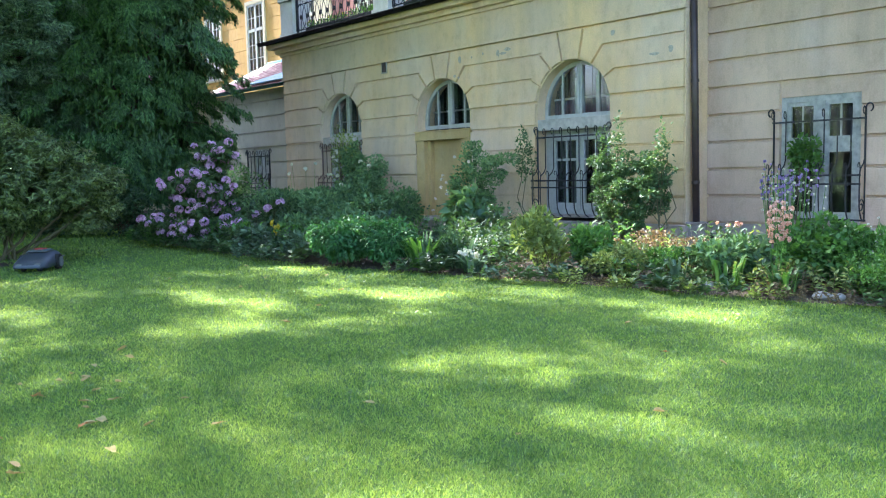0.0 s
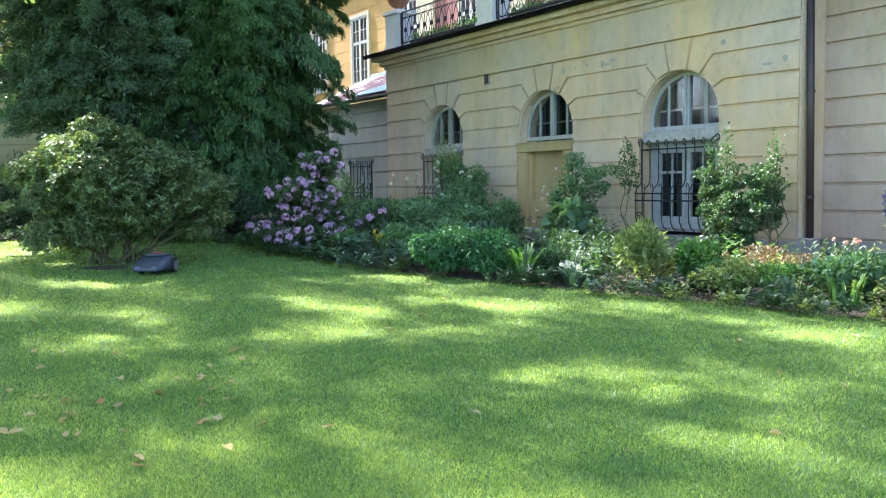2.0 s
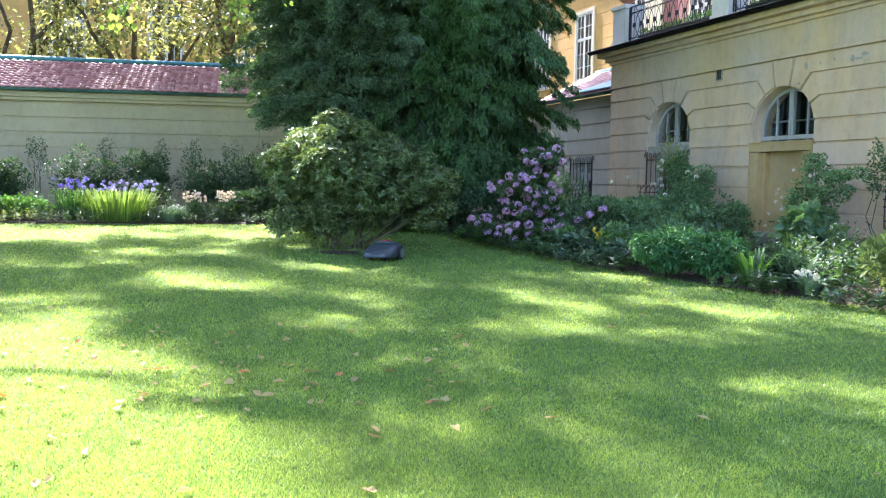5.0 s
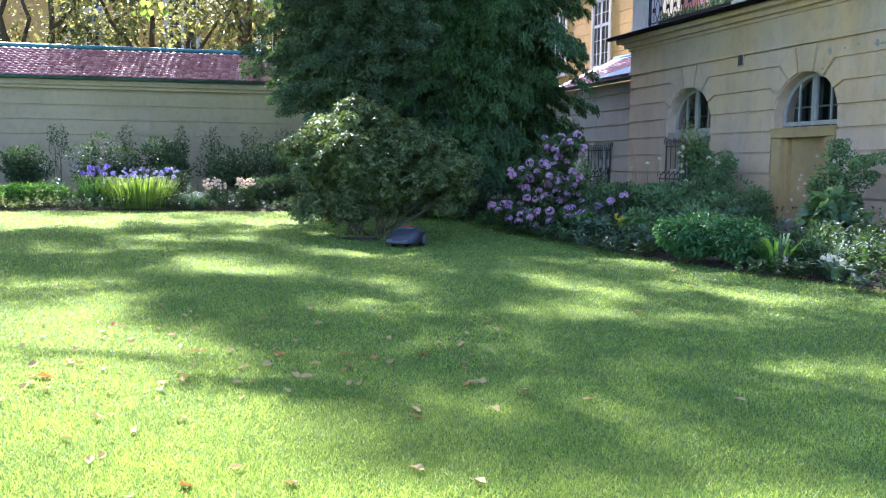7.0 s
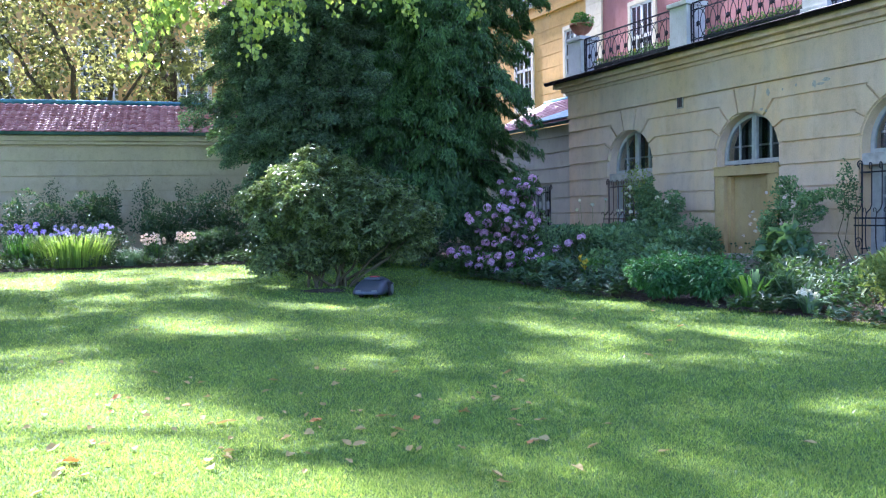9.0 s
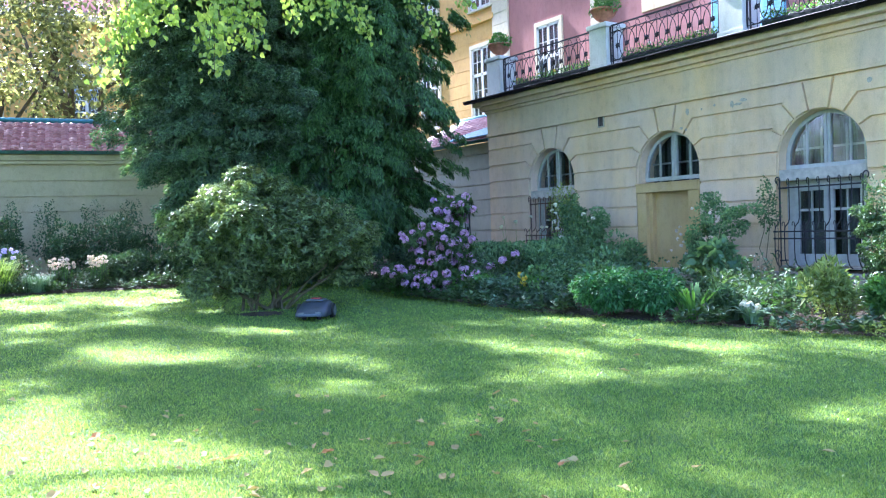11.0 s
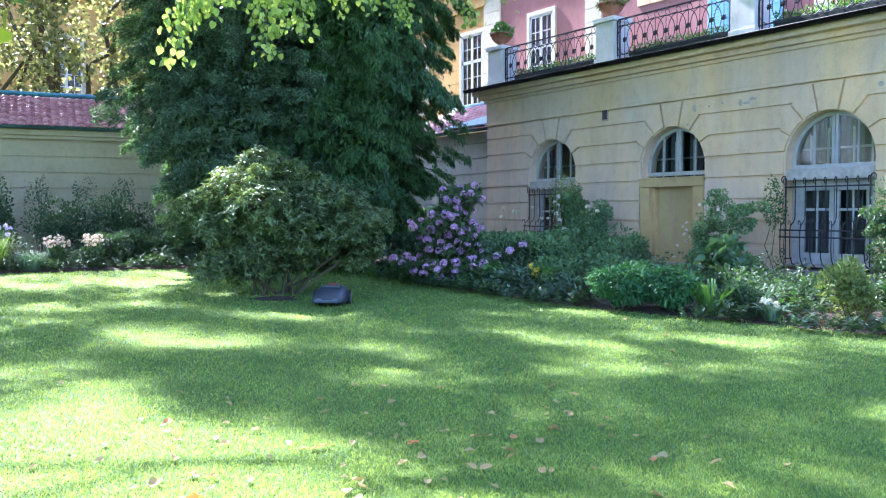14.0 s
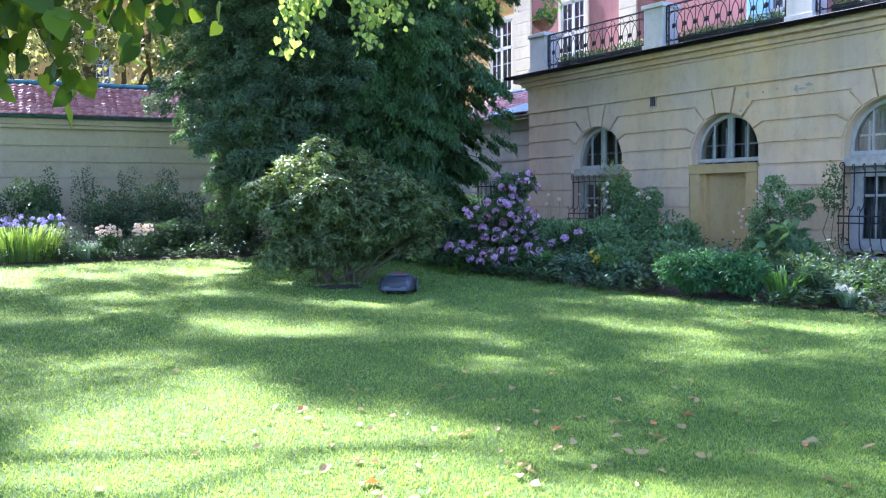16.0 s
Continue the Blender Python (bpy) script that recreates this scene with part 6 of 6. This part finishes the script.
def wall_vent():
    v = thing("wall_vent", F - 0.012, 15.83, 3.77, "small rusty air vent in the wall", "vent")
    part("frame", boxed(-0.012, 0.02, -0.10, 0.10, 0.0, 0.28, 0.006), BARE, v)
    # near-black plate in place of a shaded hole
    part("opening", boxed(-0.016, 0.0, -0.075, 0.075, 0.03, 0.25), DARK, v)
    for k in (-0.035, 0.02):
        part("slat", boxed(-0.022, -0.014, k, k + 0.016, 0.03, 0.25), LIT_RUST, v)


wall_vent()


# ---- robot mower ----
def mower():
    body = plain("graphite_plastic", (0.045, 0.055, 0.075), 0.38, 0, 0.12, 14, 0.05)
    top = plain("slate_plastic", (0.085, 0.105, 0.14), 0.30, 0, 0.08, 10, 0.05)
    black = plain("black_rubber", (0.015, 0.015, 0.016), 0.7, 0, 0.2, 30, 0.2)
    grey = plain("grey_hub", (0.16, 0.17, 0.17), 0.5, 0, 0.1, 20, 0.1)
    red = plain("red_button", (0.42, 0.06, 0.05), 0.4, 0, 0.1, 20, 0)
    x, y = 3.78, 13.75
    m = thing("robot_mower", x, y, ground_z(x, y) + 0.012, "dark grey-blue robotic lawn mower on the grass", "lawn mower")
    m.rotation_euler = (0, 0, radians(-128))
    # outline of the shell along its length: x forward, half-width, base and crest
    prof = [(-0.36, 0.20, 0.10, 0.16), (-0.34, 0.25, 0.07, 0.24), (-0.24, 0.27, 0.06, 0.285), (-0.10, 0.27, 0.06, 0.285), (0.04, 0.27, 0.055, 0.25), (0.18, 0.265, 0.05, 0.205), (0.30, 0.25, 0.045, 0.16), (0.36, 0.21, 0.05, 0.12), (0.375, 0.16, 0.06, 0.09)]
    bm = bmesh.new()
    rings = []
    for px, hw, zb, zt in prof:
        r = []
        for a in np.linspace(0, math.pi, 13):
            cy, cz = math.cos(a), math.sin(a)
            r.append(bm.verts.new((px, hw * math.copysign(abs(cy) ** 0.55, cy), zb + (zt - zb) * abs(cz) ** 0.6)))
        rings.append(r)
    for p, q in zip(rings, rings[1:]):
        for i in range(12):
            bm.faces.new((p[i], q[i], q[i + 1], p[i + 1]))
        bm.faces.new((p[0], p[12], q[12], q[0]))
    bm.faces.new(rings[0])
    bm.faces.new(rings[-1][::-1])
    part("shell", bm, body, m, "", True)
    bm = bmesh.new()
    box(bm, -0.24, 0.02, -0.15, 0.15, 0.262, 0.300, 0.03)
    lid = part("lid", bm, top, m, "glossy slate-blue cover")
    part("stop_button", boxed(-0.20, -0.06, -0.07, 0.07, 0.298, 0.318, 0.008), red, lid, "red stop button")
    part("bumper", boxed(0.30, 0.385, -0.19, 0.19, 0.05, 0.10, 0.02), top, m)
    for s in (-1, 1):
        part("headlight", boxed(0.335, 0.372, s * 0.135 - 0.045, s * 0.135 + 0.045, 0.092, 0.122, 0.01), grey, m, "pale grey front lamp")
        bm = bmesh.new()
        bmesh.ops.create_cone(bm, cap_ends=True, segments=28, radius1=0.118, radius2=0.118, depth=0.06, matrix=Matrix.Translation((-0.10, s * 0.265, 0.106)) @ Matrix.Rotation(radians(90), 4, 'X'))
        wheel = part("wheel", bm, black, m, "ribbed black wheel")
        bm = bmesh.new()
        bmesh.ops.create_cone(bm, cap_ends=True, segments=24, radius1=0.082, radius2=0.07, depth=0.02, matrix=Matrix.Translation((-0.10, s * 0.302, 0.106)) @ Matrix.Rotation(radians(90 * s), 4, 'X'))
        part("hub", bm, grey, wheel, "grey hub disc")
        bm = bmesh.new()
        bmesh.ops.create_uvsphere(bm, u_segments=12, v_segments=8, radius=0.045, matrix=Matrix.Translation((0.24, s * 0.12, 0.035)))
        part("caster", bm, black, m)
        part("mark_bar", boxed(-0.335, -0.20, s * 0.268 - 0.004, s * 0.268 + 0.004, 0.165, 0.185), grey, m)


mower()

# ---- small things on the lawn ----
def fallen_leaf_mesh(seed, material, r=0.045):
    rng = np.random.default_rng(seed)
    n = 9
    bm = bmesh.new()
    c = bm.verts.new((0, 0, 0.006))
    ring = []
    for i in range(n):
        a = 2 * math.pi * i / n
        q = r * (0.75 + 0.4 * rng.random()) * (1.25 if i == 0 else 1)
        ring.append(bm.verts.new((q * math.cos(a), q * 0.75 * math.sin(a), 0.012 + 0.022 * rng.random() * abs(math.sin(a)))))
    for i in range(n):
        bm.faces.new((c, ring[i], ring[(i + 1) % n]))
    tube(bm, [(-r * 0.8, 0, 0.01), (-r * 1.6, 0.004, 0.014)], 0.0015, 4)
    me = bpy.data.meshes.new("fallen_leaf")
    bm.to_mesh(me)
    bm.free()
    me.materials.append(material)
    return me


pale_dry = leaf_material("pale_dry_leaf", (0.24, 0.16, 0.06), (0.48, 0.37, 0.17), 0.15, 0.9, (1.1, 1, 0.7))
FALL = [fallen_leaf_mesh(s, FALLEN) for s in range(3)] + [fallen_leaf_mesh(s, pale_dry, 0.04) for s in range(5, 8)]
FALL_RED = [fallen_leaf_mesh(20, RED_FALLEN, 0.05), fallen_leaf_mesh(21, RED_FALLEN, 0.05)]
rng = np.random.default_rng(77)
spots = [(3.10, 4.32), (1.65, 5.17), (2.03, 6.39), (0.76, 6.82), (0.03, 6.64), (0.64, 5.65), (-1.02, 9.80), (6.49, 9.93), (0.57, 5.72), (1.61, 6.11), (0.57, 6.37), (0.88, 5.40), (1.72, 5.18), (-0.71, 7.63), (-0.49, 7.10),
         (5.6, 3.3), (4.2, 2.9), (3.3, 3.2), (2.2, 4.6), (1.75, 5.55), (1.9, 4.9), (2.3, 5.3), (1.1, 4.7), (1.3, 5.9), (1.5, 6.7), (2.6, 7.2)]
while len(spots) < 135:
    x, y = rng.normal(-0.1, 1.3), rng.normal(6.2, 1.5)
    if y > 3.2 and x > -4 and x < 3:
        spots.append((x, y))
for i in range(26):
    spots.append((rng.uniform(-2, 7.5), rng.uniform(3, 12)))
for i, (x, y) in enumerate(spots):
    red = i in (10, 9) or (i > 26 and rng.random() < 0.08)
    ms = FALL_RED if red else FALL
    ob = new("fallen_leaf", ms[int(rng.integers(len(ms)))])
    s = 0.48 + 0.5 * rng.random() if i > 14 else 0.85
    ob.matrix_basis = Matrix.LocRotScale((x, y, ground_z(x, y) + 0.018), Euler((rng.normal(0, 0.25), rng.normal(0, 0.25), rng.random() * 6.28)), (s, s, s))
    tagged(ob, "rusty brown fallen leaf on the grass" if red else "pale dry fallen leaf on the grass", "leaf", "fallen leaves on the lawn")
for k, (x, y, s) in enumerate(((8.95, 4.1, 0.12), (8.9, 5.45, 0.14), (8.7, 6.6, 0.08), (8.9, 7.3, 0.07), (9.0, 3.95, 0.10))):
    bm = bmesh.new()
    bmesh.ops.create_icosphere(bm, subdivisions=2, radius=s, matrix=Matrix.Diagonal((1, 0.8, 0.45, 1)))
    for v in bm.verts:
        v.co += v.co.normalized() * noise.noise(v.co * 9 + Vector((k, 0, 0))) * s * 0.25
    st = part("stone", bm, STONE, None, "", True)
    st.location = (x, y, ground_z(x, y) + 0.05)
    tagged(st, "pale grey stone at the edge of the bed", "stone", "stones in the bed")
t = thing("plant_cane", 11.0, 11.55, 0.1, "thin bamboo cane leaning by the rose", "cane")
bm = bmesh.new()
tube(bm, [(-0.3, 0.1, -0.05), (-0.3, -0.25, 1.25)], 0.009, 6)
part("cane", bm, CANE, t)


# ---- hanging linden twigs ----
def heart_leaves(name, P, D, N, S, material, parent):
    """Broad heart-shaped leaves of eight facets each."""
    P, D, N, S = np.asarray(P, float), unit(np.asarray(D, float)), np.asarray(N, float), np.asarray(S, float)[:, None]
    A = unit(np.cross(D, N))
    U = np.cross(A, D)
    shape = [(0.0, 0.0, 0.0), (-0.10, 0.26, 0.05), (0.18, 0.48, 0.09), (0.55, 0.40, 0.06), (1.0, 0.0, -0.10), (0.55, -0.40, 0.06), (0.18, -0.48, 0.09), (-0.10, -0.26, 0.05)]
    V = np.stack([P + D * S * a + A * S * b + U * S * c for a, b, c in shape], 1).reshape(-1, 3)
    k = np.arange(len(P))[:, None] * 8
    T = np.concatenate([k + np.array([q]) for q in ((0, 1, 2), (0, 2, 3), (0, 3, 4), (0, 4, 5), (0, 5, 6), (0, 6, 7))])
    ob = big_mesh(name, V, T, material, parent)
    ob["kind"] = "stuff"
    return ob


def hanging_branch(label, root, tips, size, per, seed, material, twigs_up=1.4, name="linden_branch"):
    rng = np.random.default_rng(seed)
    t = thing(name, *root, label, "branch")
    rv = Vector(root)
    P, D, N, S = [], [], [], []
    for tip in tips:
        tv = Vector(tip) - rv
        start = Vector((tv.x * 0.55 + rng.normal(0, 0.1), tv.y * 0.7 + rng.normal(0, 0.1), max(tv.z + twigs_up, tv.z * 0.5)))
        bm = bmesh.new()
        pts = [Vector((0, 0, 0)), start * 0.6 + Vector((0, 0, 0.25)), start, start.lerp(tv, 0.5) + Vector((0.06, 0, 0.12)), tv]
        tube(bm, pts, 0.014, 5, 0.15)
        part("twig", bm, BARK, t)
        for j in range(per):
            q = rng.random() ** 0.8
            p = start.lerp(tv, q) + Vector((0.06, 0, 0.12)) * math.sin(math.pi * q) + Vector(rng.normal(0, 0.065 + 0.06 * (1 - q), 3))
            P.append(p)
            D.append(Vector((rng.normal(0, 0.5), rng.normal(0, 0.5), -0.9)))
            N.append(rng.normal(0, 1, 3))
            S.append(size * (0.65 + 0.6 * rng.random()))
    heart_leaves("foliage", P, D, N, S, material, t)
    return t


# linden leaf with sunlight put into its brighter colour
BRIGHT = leaf_material("painted_sunlit_leaf", (0.21, 0.32, 0.06), (0.40, 0.50, 0.14), 0.52, 0.4, (1.3, 1.3, 0.7))
hanging_branch("linden twigs over the lawn in a painted sunlit green", (1.5, 12.0, 6.6),
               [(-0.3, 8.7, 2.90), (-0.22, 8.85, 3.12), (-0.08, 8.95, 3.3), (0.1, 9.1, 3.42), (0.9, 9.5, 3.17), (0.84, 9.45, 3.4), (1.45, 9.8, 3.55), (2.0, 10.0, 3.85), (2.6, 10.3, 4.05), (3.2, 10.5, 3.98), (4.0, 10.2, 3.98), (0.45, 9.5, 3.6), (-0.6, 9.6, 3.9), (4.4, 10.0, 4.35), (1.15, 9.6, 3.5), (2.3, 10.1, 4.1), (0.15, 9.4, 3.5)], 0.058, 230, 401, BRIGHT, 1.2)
# the same leaf darkened in colour to look shaded
NEAR_LEAF = leaf_material("painted_shaded_leaf", (0.025, 0.07, 0.012), (0.10, 0.17, 0.02), 0.45, 0.7, (1.9, 1.6, 0.3))
hanging_branch("linden twigs hanging close by in a painted shaded green", (-4.2, 7.6, 4.6),
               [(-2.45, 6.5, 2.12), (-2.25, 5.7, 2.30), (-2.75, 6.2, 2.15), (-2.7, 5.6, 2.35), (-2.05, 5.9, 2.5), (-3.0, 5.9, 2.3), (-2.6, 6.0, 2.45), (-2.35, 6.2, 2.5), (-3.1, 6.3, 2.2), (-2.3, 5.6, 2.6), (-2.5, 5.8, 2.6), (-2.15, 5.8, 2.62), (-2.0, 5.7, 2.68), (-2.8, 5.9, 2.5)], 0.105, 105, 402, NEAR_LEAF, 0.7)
hanging_branch("yellowing linden twigs hanging close by", (-4.2, 7.6, 4.6), [(-2.75, 6.2, 2.3), (-3.0, 6.0, 2.35), (-2.45, 5.9, 2.5)], 0.10, 16, 403,
               leaf_material("yellowing_linden_leaf", (0.38, 0.30, 0.03), (0.60, 0.50, 0.06), 0.55, 0.6, (1.5, 1.3, 0.3)), 0.7)


# ---- grass blades on the nearer lawn ----
def make_grass():
    rng = np.random.default_rng(500)
    n = 800000
    th = np.radians(rng.uniform(-18, 102, n) + rng.normal(0, 3, n))
    d = 2.6 * (26.0 / 2.6) ** (rng.random(n) ** 1.1)
    # a thinner sward all round, behind the walk as well
    m = 160000
    th = np.concatenate([th, rng.uniform(0, 2 * math.pi, m)])
    d = np.concatenate([d, np.abs(rng.normal(0, 6.0, m))])
    x, y = -1.2 + d * np.sin(th), 0.8 + d * np.cos(th)
    d = np.maximum(d, 2.6)
    edge = np.interp(y, [-30, 0, 3.5, 5.2, 6.4, 7.9, 8.9, 10.2, 11.2, 12.5, 15.5, 17.0, 18.5], [9.4, 9.2, 8.85, 8.5, 8.35, 8.0, 7.75, 7.35, 7.05, 6.9, 6.8, 6.85, 7.3])
    ok = (x < edge + 0.24 + 0.07 * np.sin(y * 9)) & (y < 22.1 - 0.1 * x) & (np.hypot(x - 3.3, y - 14.9) > 0.32)
    x, y, d = x[ok], y[ok], d[ok]
    n = len(x)
    z = ground_np(x, y)
    a = rng.random(n) * 2 * math.pi
    w = (0.0013 + 0.00056 * d) * (0.7 + 0.6 * rng.random(n))
    h = 0.021 * (0.6 + 0.8 * rng.random(n)) * np.clip(0.9 + 0.02 * d, 0.9, 1.3)
    lx, ly = rng.normal(0, 0.6, n) * h, rng.normal(0, 0.6, n) * h
    V = np.empty((n, 3, 3), np.float32)
    V[:, 0] = np.stack([x - w * np.cos(a), y - w * np.sin(a), z - 0.003], 1)
    V[:, 1] = np.stack([x + w * np.cos(a), y + w * np.sin(a), z - 0.003], 1)
    V[:, 2] = np.stack([x + lx, y + ly, z + h], 1)
    ob = big_mesh("grass", V.reshape(-1, 3), np.arange(3 * n).reshape(-1, 3), BLADE)
    tagged(ob, "short mown green grass blades on the lawn", "grass", kind="stuff")


make_grass()
